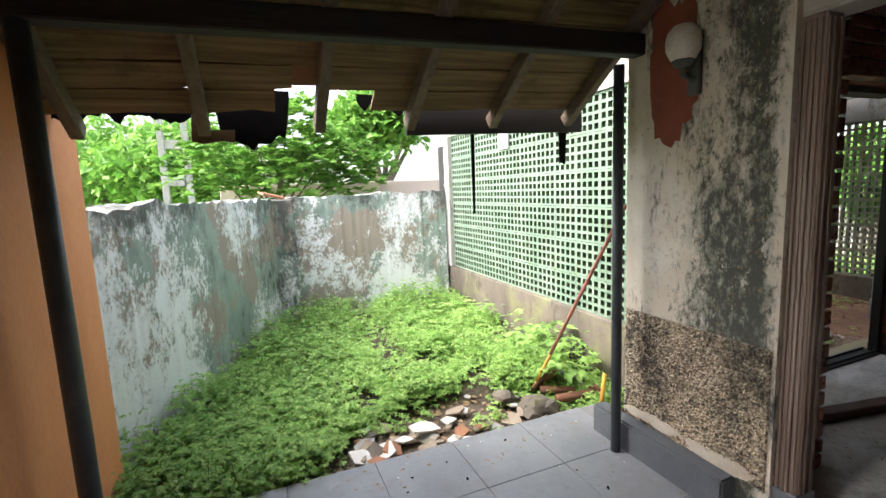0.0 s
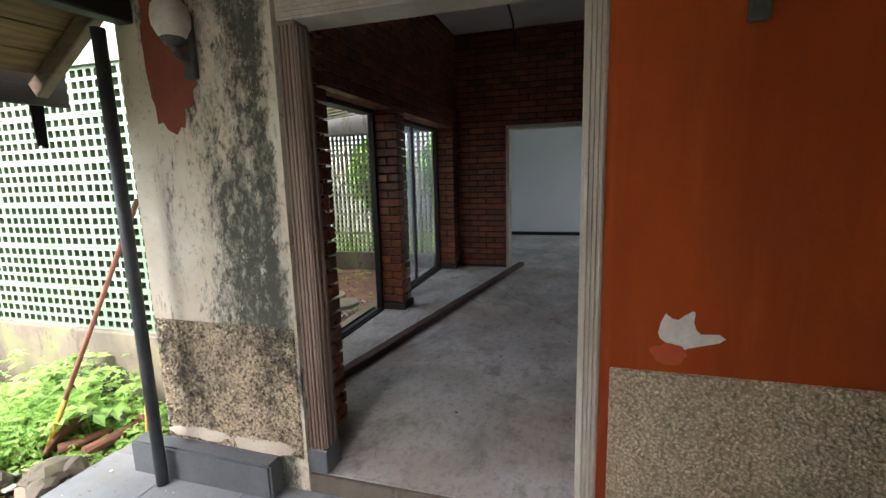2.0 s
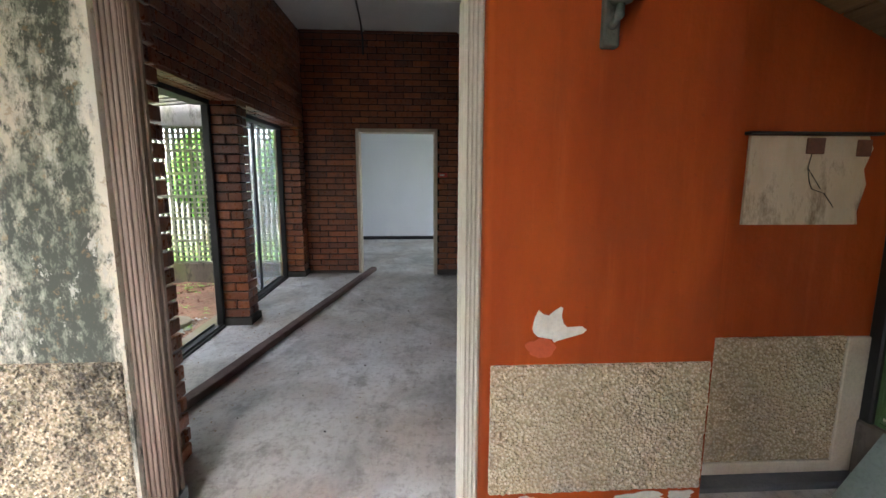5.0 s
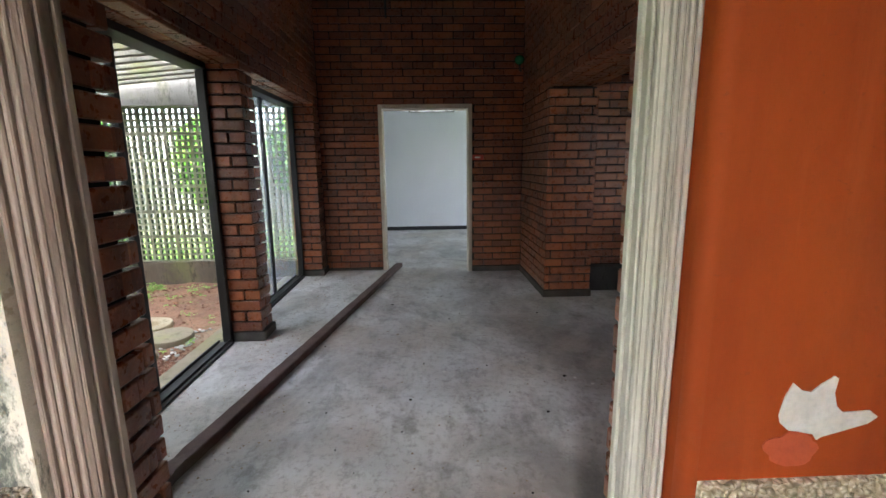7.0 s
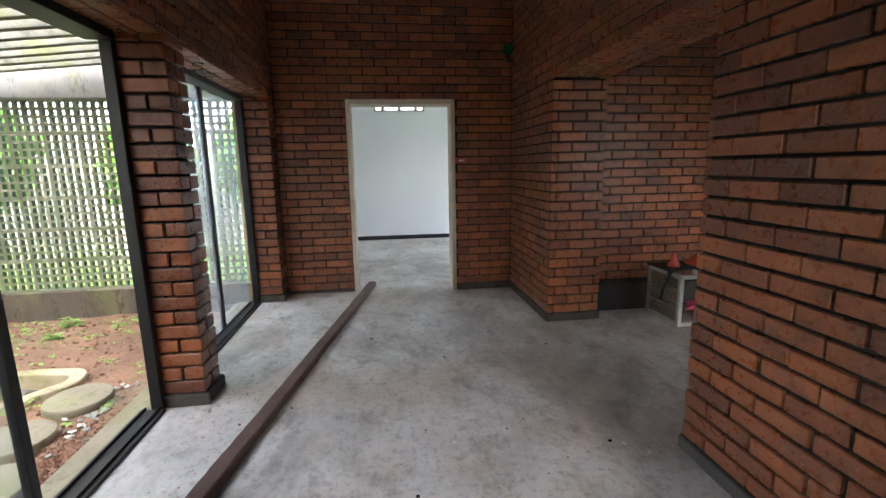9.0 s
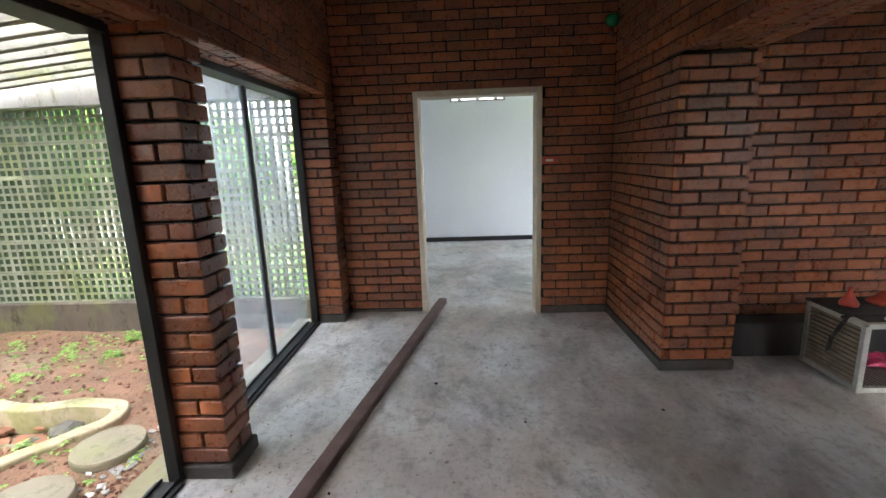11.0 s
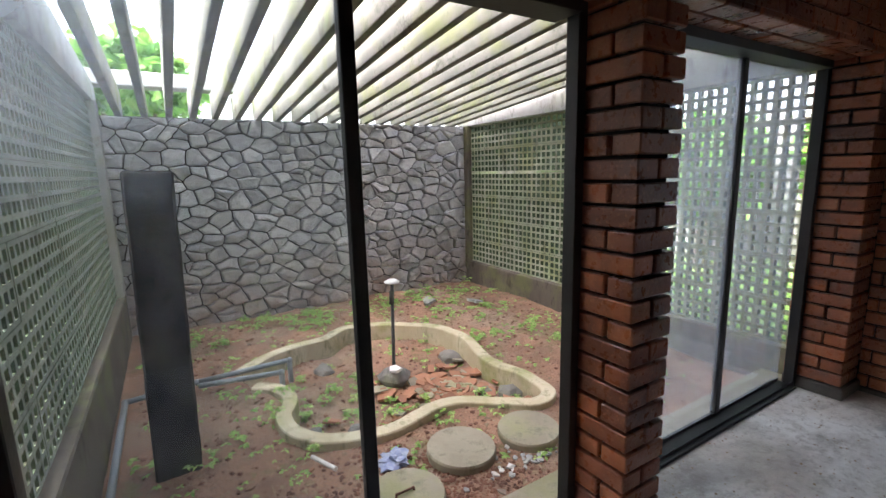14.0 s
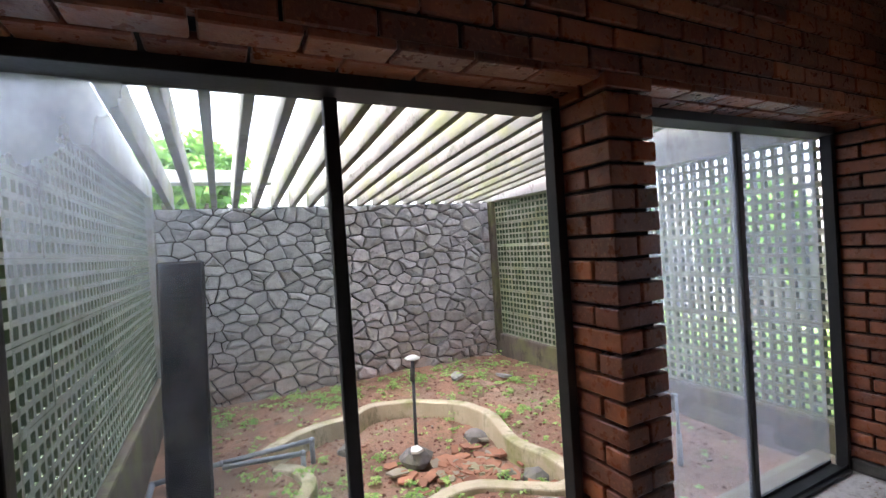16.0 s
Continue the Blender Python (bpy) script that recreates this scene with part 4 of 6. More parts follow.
litter("grit", 420, (1.75, 1.4, 5.7, 2.1), lambda x, y: 0.045 if y > strip_y(x) else 0.0, 0.013, LITTER, "grit on the cement strip", 0.45)
litter("grit", 260, (1.7, -0.6, 5.9, 1.0), lambda x, y: 0.0, 0.012, LITTER, "grit on the cement floor", 0.45)
own = bmesh.new()
lump = bmesh.new()
bmesh.ops.create_icosphere(lump, subdivisions=1, radius=1.0)
shape = [v.co.copy() for v in lump.verts]
faces = [[v.index for v in f.verts] for f in lump.faces]
lump.free()
verts, polys = [], []
for i in range(3600):
    x, y = plant_rnd.uniform(1.95, 5.9), plant_rnd.uniform(2.5, 6.2)
    if i > 2000:
        x, y = plant_rnd.normal(3.2, 0.35), 2.46 + abs(plant_rnd.normal(0, 0.35))
    r = plant_rnd.uniform(0.004, 0.02) if y > 2.9 else plant_rnd.uniform(0.004, 0.015)
    base = len(verts)
    z = garden_z(x, y)
    wob = plant_rnd.uniform(0.6, 1.3, (len(shape), 1))
    verts += [(x + c.x * r * w[0], y + c.y * r * w[0], z + c.z * r * 0.7 * w[0]) for c, w in zip(shape, wob)]
    polys += [[base + i for i in f] for f in faces]
own.free()
me = bpy.data.meshes.new("soil_crumbs")
me.from_pydata(verts, [], polys)
me.materials.append(CRUMB)
tagged(new("soil_crumbs", me), "crumbs of red soil and small stones", "soil", kind="stuff")

tree = thing("tree", "young broad-leaved tree behind the yard wall", "tree", (-0.75, 8.0, -0.45))


def limbs(parent, base, ends, r):
    own = bmesh.new()
    for e in ends:
        mid = Vector(base).lerp(Vector(e), 0.55) + Vector((0.05, 0.05, 0.18))
        rod(base, mid, r, r * 0.6, 8, own)
        rod(mid, e, r * 0.6, r * 0.2, 8, own)
    return own


def adopt(parent, ob):
    ob.parent = parent
    ob.matrix_parent_inverse = parent.matrix_world.inverted()
    return ob


fork = (-0.75, 8.0, 0.9)
ends = [(-1.4, 7.6, 2.1), (-0.9, 7.7, 2.6), (-0.35, 7.6, 2.75), (-0.5, 7.5, 1.95), (0.35, 8.0, 2.5), (0.95, 8.2, 2.15), (0.5, 7.6, 2.3), (-0.1, 8.6, 3.0), (-1.2, 8.5, 2.9), (1.2, 8.3, 1.95), (-0.2, 7.3, 2.2), (-2.0, 8.3, 2.3)]
own = rod((-0.75, 8.0, -0.45), fork, 0.09, 0.06, 10)
adopt(tree, part("trunk", own, BARK))
adopt(tree, part("limbs", limbs(tree, fork, ends, 0.024), BARK))
P, D, S = [], [], []
tufts = ends + [tuple(Vector(fork).lerp(Vector(e), f) + Vector((0.04, 0, 0.1))) for e in ends for f in (0.62, 0.8)]
for e in tufts:
    for k in range(18):
        c = np.array(e) + plant_rnd.normal(0, (0.26, 0.26, 0.2))
        n = 11
        ang = plant_rnd.random(n) * 6.283
        P.append(np.tile(c, (n, 1)))
        D.append(np.stack([np.cos(ang), np.sin(ang), plant_rnd.uniform(-0.1, 0.8, n)], 1))
        S.append(plant_rnd.uniform(0.09, 0.2, n))
P, D, S = np.concatenate(P), np.concatenate(D), np.concatenate(S)
adopt(tree, new("crown", leaf_mesh("crown", P, D, S, S * 0.28, TREE_LEAF)))


def far_tree(x, y, top, wide, seed, low=0.64, tall=0.34):
    g = np.random.default_rng(seed)
    t = thing("tree", "full green tree beyond the yard wall", "tree", (x, y, -0.45), "trees in the distance")
    own = rod((x, y, -0.45), (x, y, top * 0.45), 0.22, 0.14, 9)
    for k in range(6):
        a = k * 1.05
        rod((x, y, top * 0.4), (x + wide * 0.3 * math.cos(a), y + wide * 0.3 * math.sin(a), top * 0.7), 0.1, 0.03, 6, own)
    adopt(t, part("trunk", own, BARK))
    cl = g.normal(0, 1, (170, 3))
    cl /= np.linalg.norm(cl, axis=1, keepdims=True)
    cl *= (0.55 + 0.45 * g.random((170, 1)))
    cl = cl * [wide / 2, wide / 2, top * tall] + [x, y, top * low]
    P = np.repeat(cl, 40, 0) + g.normal(0, wide * 0.055, (170 * 40, 3))
    D = g.normal(0, 1, P.shape) + [0, 0, 0.2]
    S = g.uniform(0.12, 0.3, len(P))
    adopt(t, new("crown", leaf_mesh("crown", P, D, S, S * 0.35, TREE_LEAF)))


for x, y, top, wide, seed in ((-5.6, 19, 4.4, 5.5, 1), (-9.5, 21, 4.8, 6, 2), (-2.6, 14, 3.6, 3.5, 3)):
    far_tree(x, y, top, wide, seed)
far_tree(1.9, 10.8, 3.7, 2.4, 8, 0.84, 0.14)
for x, y, top, wide, seed in ((9.6, 7.6, 2.7, 1.5, 5), (9.9, 5.0, 2.3, 1.3, 6), (10.2, 3.2, 2.6, 1.2, 7)):
    far_tree(x, y, top, wide, seed)
east = [(plant_rnd.uniform(6.6, 10.5), plant_rnd.uniform(2.6, 8.0)) for _ in range(900)]
weeds("side_weeds", east, [0.2 + 0.45 * plant_rnd.random() for _ in east], 26, 0.075, WEED, "bright overgrown grass beyond the garden screen", lambda x, y: -0.45)

# ---- beyond the walls ----
PINK = plain("pale_pink_wall", (0.62, 0.5, 0.44), (0.55, 0.45, 0.4), 1.2, 0.85)
WHITE_HOUSE = plain("white_house_wall", (0.8, 0.8, 0.78), (0.72, 0.72, 0.7), 0.8, 0.85)
street_wall = tagged(part("street_wall", block(-1.5, 9.0, -0.45, 6, 9.18, 1.72, 0.01), PINK), "pale pink boundary wall across the lane", "wall", kind="structure")
house = thing("house", "white house with a dark open porch beyond the lane", "house", (3, 15, -0.45))
adopt(house, part("wall", block(1.6, 14, -0.45, 7, 18, 4.6, 0.02), WHITE_HOUSE))
adopt(house, part("wall", block(-1.2, 15.5, -0.45, 1.6, 18, 2.6, 0.02), WHITE_HOUSE))
adopt(house, part("roof", bar((-1.6, 15.6, 2.9), (1.62, 15.6, 2.75), 2.4, 0.12), DARK_WOOD, None, "dark roof overhang"))
adopt(house, part("window", block(0.95, 15.44, 1.5, 1.35, 15.5, 2.3, 0.01), STEEL))
for x in (0.2, 0.9):
    adopt(house, part("column", rod((x, 15.0, -0.45), (x, 15.0, 2.75), 0.06), WHITE_HOUSE))
pole = thing("utility_pole", "pale concrete ladder-shaped utility pole", "pole", (-2.35, 10.5, -0.45))
for dx in (-0.2, 0.24):
    adopt(pole, part("leg", bar((-2.35 + dx, 10.5, -0.45), (-2.33 + dx * 0.9, 10.5, 5.5), 0.13, 0.11), CONCRETE))
for k in range(8):
    z = 0.35 + 0.72 * k
    adopt(pole, part("rung", block(-2.49, 10.45, z, -2.2, 10.55, z + 0.17), CONCRETE))
tagged(part("boundary_wall", block(-6.2, -6, -0.45, -6.0, 12, 1.9, 0.01), WHITE_HOUSE), "plain boundary wall of the plot", "wall", kind="structure")
tagged(part("boundary_wall", block(-6.0, -6.2, -0.45, 12, -6.0, 1.7, 0.01), WHITE_HOUSE), "plain boundary wall of the plot", "wall", kind="structure")
tagged(part("boundary_wall", block(11.0, 2.4, -0.45, 11.2, 12, 2.3, 0.01), CONCRETE), "weathered grey boundary wall of the plot", "wall", kind="structure")

# ---- yard things ----
YELLOW = plain("worn_yellow_paint", (0.6, 0.36, 0.04), (0.5, 0.25, 0.05), 9, 0.6)
RED_PAINT = plain("worn_red_wood", (0.42, 0.16, 0.11), (0.3, 0.13, 0.1), 9, 0.7)
GREY_PVC = plain("grey_plastic_pipe", (0.2, 0.23, 0.25), (0.28, 0.31, 0.33), 7, 0.45, 0.001)
hoe = thing("garden_hoe", "rusty hoe with red and yellow handle leaning on the post", "hoe", (1.02, 3.17, -0.16))
foot, head_end = Vector((1.02, 3.17, -0.13)), Vector((1.1, 2.275, 1.37))
lean = (head_end - foot).normalized()
adopt(hoe, part("handle", rod(foot + lean * 0.42, head_end, 0.013, 0.012, 10), RED_PAINT, None, "red painted wooden handle", True))
adopt(hoe, part("grip", rod(foot, foot + lean * 0.42, 0.014, 0.013, 10), YELLOW, None, "yellow painted end", True))
own = block(-0.09, -0.012, -0.13, 0.09, 0.012, 0.13, 0.006)
bmesh.ops.transform(own, matrix=pose(1.1, 3.13, -0.07, 35, 18, 25), verts=own.verts)
adopt(hoe, part("blade", own, RUST))
adopt(hoe, part("socket", rod((1.04, 3.1, -0.11), (1.28, 2.97, -0.12), 0.03, 0.028, 10), RUST, None, "", True))
pipe = tagged(part("water_pipe", tube([(1.28, 3.22, -0.25), (1.28, 3.22, -0.04), (1.37, 3.0, -0.06), (1.37, 3.0, -0.13), (1.5, 2.8, -0.14)], 0.018), GREY_PVC, smooth=True), "grey bent water pipe rising from the soil", "pipe")
tagged(part("yellow_pipe", rod((1.27, 2.68, -0.22), (1.28, 2.64, 0.14), 0.014), YELLOW, smooth=True), "short yellow pipe by the lattice base", "pipe")
rusty = bmesh.new()
rod((1.07, 2.93, -0.13), (1.38, 2.86, -0.11), 0.035, 0.03, 10, rusty)
own = bmesh.new()
bmesh.ops.create_cone(own, cap_ends=True, segments=14, radius1=0.06, radius2=0.06, depth=0.03, matrix=Matrix.Translation((1.38, 2.86, -0.11)) @ Euler((0, radians(90), 0.2)).to_matrix().to_4x4())
join(rusty, own)
tagged(part("iron_pipe", rusty, RUST), "rusted iron pipe stub with a flange lying in the yard", "pipe")

junk = random.Random(21)


def shard(name, x, y, z, size, material, label, category, group, thick=0.012):
    """A broken flat piece with an uneven outline."""
    n = junk.randint(4, 6)
    a0 = junk.uniform(0, 6)
    pts = []
    for k in range(n):
        a = a0 + 6.283 * k / n + junk.uniform(-0.3, 0.3)
        r = size * junk.uniform(0.6, 1.1)
        pts.append((r * math.cos(a), r * 0.75 * math.sin(a)))
    own = prism(pts, 0, thick)
    ob = part(name, own, material)
    ob.matrix_world = pose(x, y, z, junk.uniform(-16, 16), junk.uniform(-16, 16), junk.uniform(0, 360))
    return tagged(ob, label, category, group)


def rock(x, y, z, r, material, label, group):
    own = bmesh.new()
    bmesh.ops.create_icosphere(own, subdivisions=2, radius=r)
    off = junk.uniform(0, 90)
    for v in own.verts:
        v.co *= 1 + 0.35 * noise.noise(v.co / r * 1.3 + Vector((off, 0, 0)))
        v.co.z *= 0.65
    ob = part("rock", own, material)
    ob.matrix_world = pose(x, y, z, 0, 0, junk.uniform(0, 360))
    return tagged(ob, label, "rock", group)


PAPER = plain("dirty_white_tile", (0.75, 0.73, 0.7), (0.6, 0.57, 0.52), 9, 0.6)
FADED = plain("faded_board", (0.34, 0.28, 0.21), (0.22, 0.17, 0.13), 7, 0.9)
for k in range(46):
    x, y = junk.uniform(-0.5, 0.92), 2.76 + abs(junk.gauss(0, 0.2))
    m = junk.choice((FADED, FADED, FADED, TERRACOTTA, PAPER, CONCRETE, DAMP))
    shard("rubble_piece", x, y, yard_z(x, y) + 0.035, junk.uniform(0.03, 0.12), m, "broken piece of tile or board on the yard soil", "rubble", "yard rubble")
shard("white_tile", 0.0, 2.95, -0.1, 0.13, PAPER, "dirty white broken tile lying in the rubble", "tile", "yard rubble")
for x, y, r in ((0.86, 2.9, 0.12), (0.77, 2.81, 0.07), (0.72, 3.12, 0.09), (0.94, 2.84, 0.08)):
    rock(x, y, -0.12, r, DAMP, "chunk of broken concrete at the porch edge", "broken concrete")
shard("roof_tile", -0.72, 6.4, 1.5, 0.22, TERRACOTTA, "orange clay tile lying on the yard wall", "roof tile", "", 0.03)
plate = thing("house_number_plate", "small white house number plate with blue figures", "sign", (1.69, 4.69, 2.0))
adopt(plate, part("plate", block(1.682, 4.6, 1.93, 1.69, 4.82, 2.12, 0.003), PAPER))
BLUE = plain("blue_paint", (0.12, 0.22, 0.5), (0.1, 0.18, 0.42), 9, 0.5)
for a, w in ((4.64, 0.025), (4.69, 0.025), (4.74, 0.05)):
    adopt(plate, part("figure", block(1.678, a, 1.96, 1.683, a + w, 2.09), BLUE, None, "blue painted figure"))


# ---- wall fittings of the porch ----
def lathe(profile, sides=24):
    """A round body from (radius, height) pairs."""
    bm = bmesh.new()
    rings = [[bm.verts.new((r * math.cos(6.2832 * k / sides), r * math.sin(6.2832 * k / sides), z)) for k in range(sides)] for r, z in profile]
    for a, b in zip(rings, rings[1:]):
        for k in range(sides):
            bm.faces.new((a[k], a[(k + 1) % sides], b[(k + 1) % sides], b[k]))
    bm.faces.new(rings[0][::-1])
    bm.faces.new(rings[-1])
    bmesh.ops.recalc_face_normals(bm, faces=bm.faces)
    return bm


OPAL = plain("dirty_opal_glass", (0.66, 0.62, 0.54), (0.52, 0.48, 0.4), 14, 0.3, 0.001)
IRON = plain("corroded_iron", (0.07, 0.085, 0.075), (0.11, 0.1, 0.085), 20, 0.8, 0.004)


def wall_lamp(y, z):
    lamp = thing("wall_lamp", "opal globe wall lamp on a corroded iron bracket", "lamp", (FX, y, z), "porch wall lamps")
    b = part("bracket", block(FX - 0.035, y - 0.03, z - 0.22, FX + 0.0, y + 0.03, z + 0.02, 0.006), IRON)
    adopt(lamp, b)
    adopt(lamp, part("arm", tube([(FX - 0.03, y, z - 0.15), (FX - 0.09, y, z - 0.13), (FX - 0.1, y, z - 0.09)], 0.014), IRON, smooth=True))
    cup = lathe([(0.02, -0.1), (0.035, -0.095), (0.045, -0.075), (0.05, -0.06), (0.04, -0.055)])
    bmesh.ops.transform(cup, matrix=Matrix.Translation((FX - 0.1, y, z)), verts=cup.verts)
    adopt(lamp, part("cup", cup, IRON, smooth=True))
    globe = lathe([(0.035, -0.075), (0.055, -0.06), (0.075, -0.02), (0.078, 0.02), (0.07, 0.06), (0.045, 0.09), (0.012, 0.1)])
    bmesh.ops.transform(globe, matrix=Matrix.Translation((FX - 0.1, y, z)), verts=globe.verts)
    adopt(lamp, part("globe", globe, OPAL, None, "dirty white opal globe", True))


wall_lamp(-0.4, 2.12)
wall_lamp(1.81, 2.13)


def flake(name, parent, x, cy, cz, ry, rz, material, label, seed, spikes=0.35, n=26, thick=0.003):
    """A chip in the wall paint: an uneven patch standing just proud of the wall."""
    own = bmesh.new()
    ring = []
    for k in range(n):
        a = 6.2832 * k / n
        r = 1 + spikes * noise.noise(Vector((math.cos(a) * 1.7, math.sin(a) * 1.7, seed))) + spikes * 0.6 * noise.noise(Vector((math.cos(a) * 5, math.sin(a) * 5, seed)))
        ring.append((cy + ry * r * math.cos(a), cz + rz * r * math.sin(a)))
    f = [own.verts.new((x - thick, y, z)) for y, z in ring]
    g = [own.verts.new((x + 0.002, y, z)) for y, z in ring]
    own.faces.new(f)
    for k in range(n):
        own.faces.new((f[k], f[(k + 1) % n], g[(k + 1) % n], g[k]))
    bmesh.ops.recalc_face_normals(own, faces=own.faces)
    ob = part(name, own, material)
    ob.parent = parent
    return tagged(ob, label)


LIME = plain("bare_lime", (0.68, 0.66, 0.6), (0.58, 0.55, 0.48), 14, 0.9)
UNDERCOAT = plain("red_undercoat", (0.27, 0.075, 0.04), (0.2, 0.055, 0.035), 5, 0.85)
cat = [(0, 0), (16, 13), (32, 16), (47, 3), (67, -9), (73, -5), (70, 18), (77, 40), (89, 51), (134, 49), (149, 60), (134, 71), (59, 91), (51, 96), (44, 86), (1, 78), (-13, 66), (-17, 53), (-11, 23)]
own = prism([(-0.187 - u * 0.00132, 0.934 - v * 0.0014) for u, v in cat], 0, 0.004)
for v in own.verts:
    v.co = Vector((FX + 0.001 - v.co.z, v.co.x, v.co.y))
bmesh.ops.recalc_face_normals(own, faces=own.faces)
part("paint_chip", own, LIME, wall_front_s, "bare patch of white lime")
flake("paint_chip", wall_front_s, FX, -0.2, 0.78, 0.055, 0.04, plain("new_orange", (0.5, 0.09, 0.03), (0.44, 0.08, 0.025), 8), "faded round patch of fresher orange", 2.2, 0.3)
flake("paint_chip", wall_front, FX, 1.95, 2.06, 0.16, 0.36, UNDERCOAT, "patch of red undercoat where paint has peeled", 1.2, 0.3, 40)
for y, z, a, b, s in ((-0.66, 0.1, 0.11, 0.025, 5.0), (-0.17, 0.105, 0.05, 0.02, 6.0), (-0.83, 0.11, 0.05, 0.025, 7.0)):
    flake("paint_chip", wall_front_s, FX, y, z, a, b, LIME, "chipped white lime", s, 0.6)
for y, z, a, b, s in ((1.62, 0.12, 0.2, 0.035, 8.0), (2.02, 0.13, 0.18, 0.035, 9.0)):
    flake("paint_chip", wall_front, FX - 0.012, y, z, a, b, CREAM, "broken cream plaster at the foot", s, 0.4)

board = thing("wall_panel", "cracked cream board panel with a dark shelf edge on the orange wall", "panel", (1.32, -1.42, 1.24))
own = prism([(-1.14, 1.243), (-1.14, 1.626), (-1.675, 1.626), (-1.7, 1.575), (-1.67, 1.485), (-1.69, 1.42), (-1.665, 1.3), (-1.675, 1.243)], 0, 0.014)
for v in own.verts:
    v.co = Vector((1.318 - v.co.z, v.co.x, v.co.y))
bmesh.ops.recalc_face_normals(own, faces=own.faces)
STAINED = concrete_material("stained_board", (0.47, 0.36, 0.23), (0.64, 0.55, 0.41), (0.18, 0.11, 0.06))
adopt(board, part("board", own, STAINED))
adopt(board, part("ledge", block(1.28, -1.72, 1.629, 1.32, -1.12, 1.642, 0.002), DARK_WOOD, None, "thin dark ledge"))
# Two dark blocks take the place of square holes in the board.
adopt(board, part("socket", block(1.297, -1.475, 1.55, 1.306, -1.39, 1.618, 0.004), RUST, None, "dark patch standing in for a hole in the board"))
adopt(board, part("socket", block(1.297, -1.69, 1.54, 1.306, -1.62, 1.612, 0.004), RUST, None, "dark patch standing in for a hole in the board"))
own = bmesh.new()
crack = [(-1.42, 1.55), (-1.41, 1.49), (-1.425, 1.43), (-1.44, 1.4), (-1.5, 1.38), (-1.55, 1.32)]
for (a, b), (c, d) in zip(crack, crack[1:]):
    bar((1.3025, a, b), (1.3025, c, d), 0.003, 0.0025, own)
bar((1.3025, -1.41, 1.49), (1.3025, -1.48, 1.4), 0.003, 0.002, own)
adopt(board, part("crack", own, DARK_WOOD, None, "dark crack"))

SHEET = plain("dusty_green_glass_sheet", (0.2, 0.25, 0.235), (0.27, 0.31, 0.29), 3, 0.25, 0.001)
for x0, x1, foot_y, top in ((0.86, 1.17, -1.55, 0.31),):
    own = block(x0, -0.003, 0, x1, 0.003, math.hypot(-1.815 - foot_y, top - PORCH), 0.001)
    bmesh.ops.transform(own, matrix=pose(0, foot_y, PORCH, math.degrees(math.atan2(-foot_y - 1.815, top - PORCH)) * -1, 0, 0), verts=own.verts)
    tagged(part("glass_sheet", own, SHEET), "dusty loose glass sheet leaning on the base wall", "glass sheet")

# ---- garden court things ----
pond = thing("pond_edge", "winding mossy cement edge of an empty garden pond", "pond", (3.6, 4.1, -0.1))
path, count = [], 140
for k in range(count + 1):
    u = k / count * (len(POND) - 1)
    i = min(int(u), len(POND) - 2)
    f = u - i
    q = [Vector(POND[max(0, min(len(POND) - 1, i + o))]) for o in (-1, 0, 1, 2)]
    path.append(0.5 * ((2 * q[1]) + (q[2] - q[0]) * f + (2 * q[0] - 5 * q[1] + 4 * q[2] - q[3]) * f * f + (3 * q[1] - q[0] - 3 * q[2] + q[3]) * f ** 3))
section = [(-0.056, -0.28), (-0.053, -0.035), (-0.046, -0.026), (0.0, -0.022), (0.046, -0.026), (0.053, -0.035), (0.056, -0.28)]
rings = []
for k, p in enumerate(path):
    d = (path[min(k + 1, count)] - path[max(k - 1, 0)]).normalized()
    side = Vector((-d.y, d.x))
    bend = 0.008 * noise.noise(Vector((p.x * 5, p.y * 5, 0)))
    rings.append([(p.x + side.x * s, p.y + side.y * s, h - 0.015 + (bend if h > -0.2 else 0)) for s, h in section])
for first in range(0, count, 35):
    own = bmesh.new()
    run = [[own.verts.new(v) for v in ring] for ring in rings[first:first + 36]]
    for a, b in zip(run, run[1:]):
        for k in range(len(section) - 1):
            own.faces.new((a[k], a[k + 1], b[k + 1], b[k]))
    own.faces.new(run[0])
    own.faces.new(run[-1])
    bmesh.ops.recalc_face_normals(own, faces=own.faces)
    adopt(pond, part("edge_section", own, POND_RIM))

for x, y, r in ((3.57, 2.9, 0.2), (4.02, 2.83, 0.19), (3.12, 2.72, 0.2), (2.6, 2.75, 0.2)):
    own = lathe([(r * 0.96, -0.06), (r, -0.03), (r, 0.0), (r * 0.97, 0.012), (0.001, 0.016)], 36)
    ob = part("stepping_stone", own, DISC)
    ob.matrix_world = pose(x, y, -0.045, junk.uniform(-1.5, 1.5), junk.uniform(-1.5, 1.5))
    if x == 3.12:
        handle = tube([(-0.05, 0, 0.014), (-0.045, 0, 0.03), (0.045, 0, 0.03), (0.05, 0, 0.014)], 0.006, 8)
        part("handle", handle, RUST, ob, "rusted iron lifting handle")
    tagged(ob, "round mossy concrete stepping stone set in the soil", "stepping stone", "stepping stones")
own = block(2.06, 3.6, -0.3, 2.285, 3.8, 1.565, 0.012)
bmesh.ops.subdivide_edges(own, edges=[e for e in own.edges if e.calc_length() > 1], cuts=24)
for v in own.verts:
    v.co += noise.noise_vector(v.co * 7) * 0.006
    v.co.x += 0.024 * (v.co.z + 0.09)
tagged(part("concrete_post", own, POST), "black-stained square concrete post standing in the garden", "post")
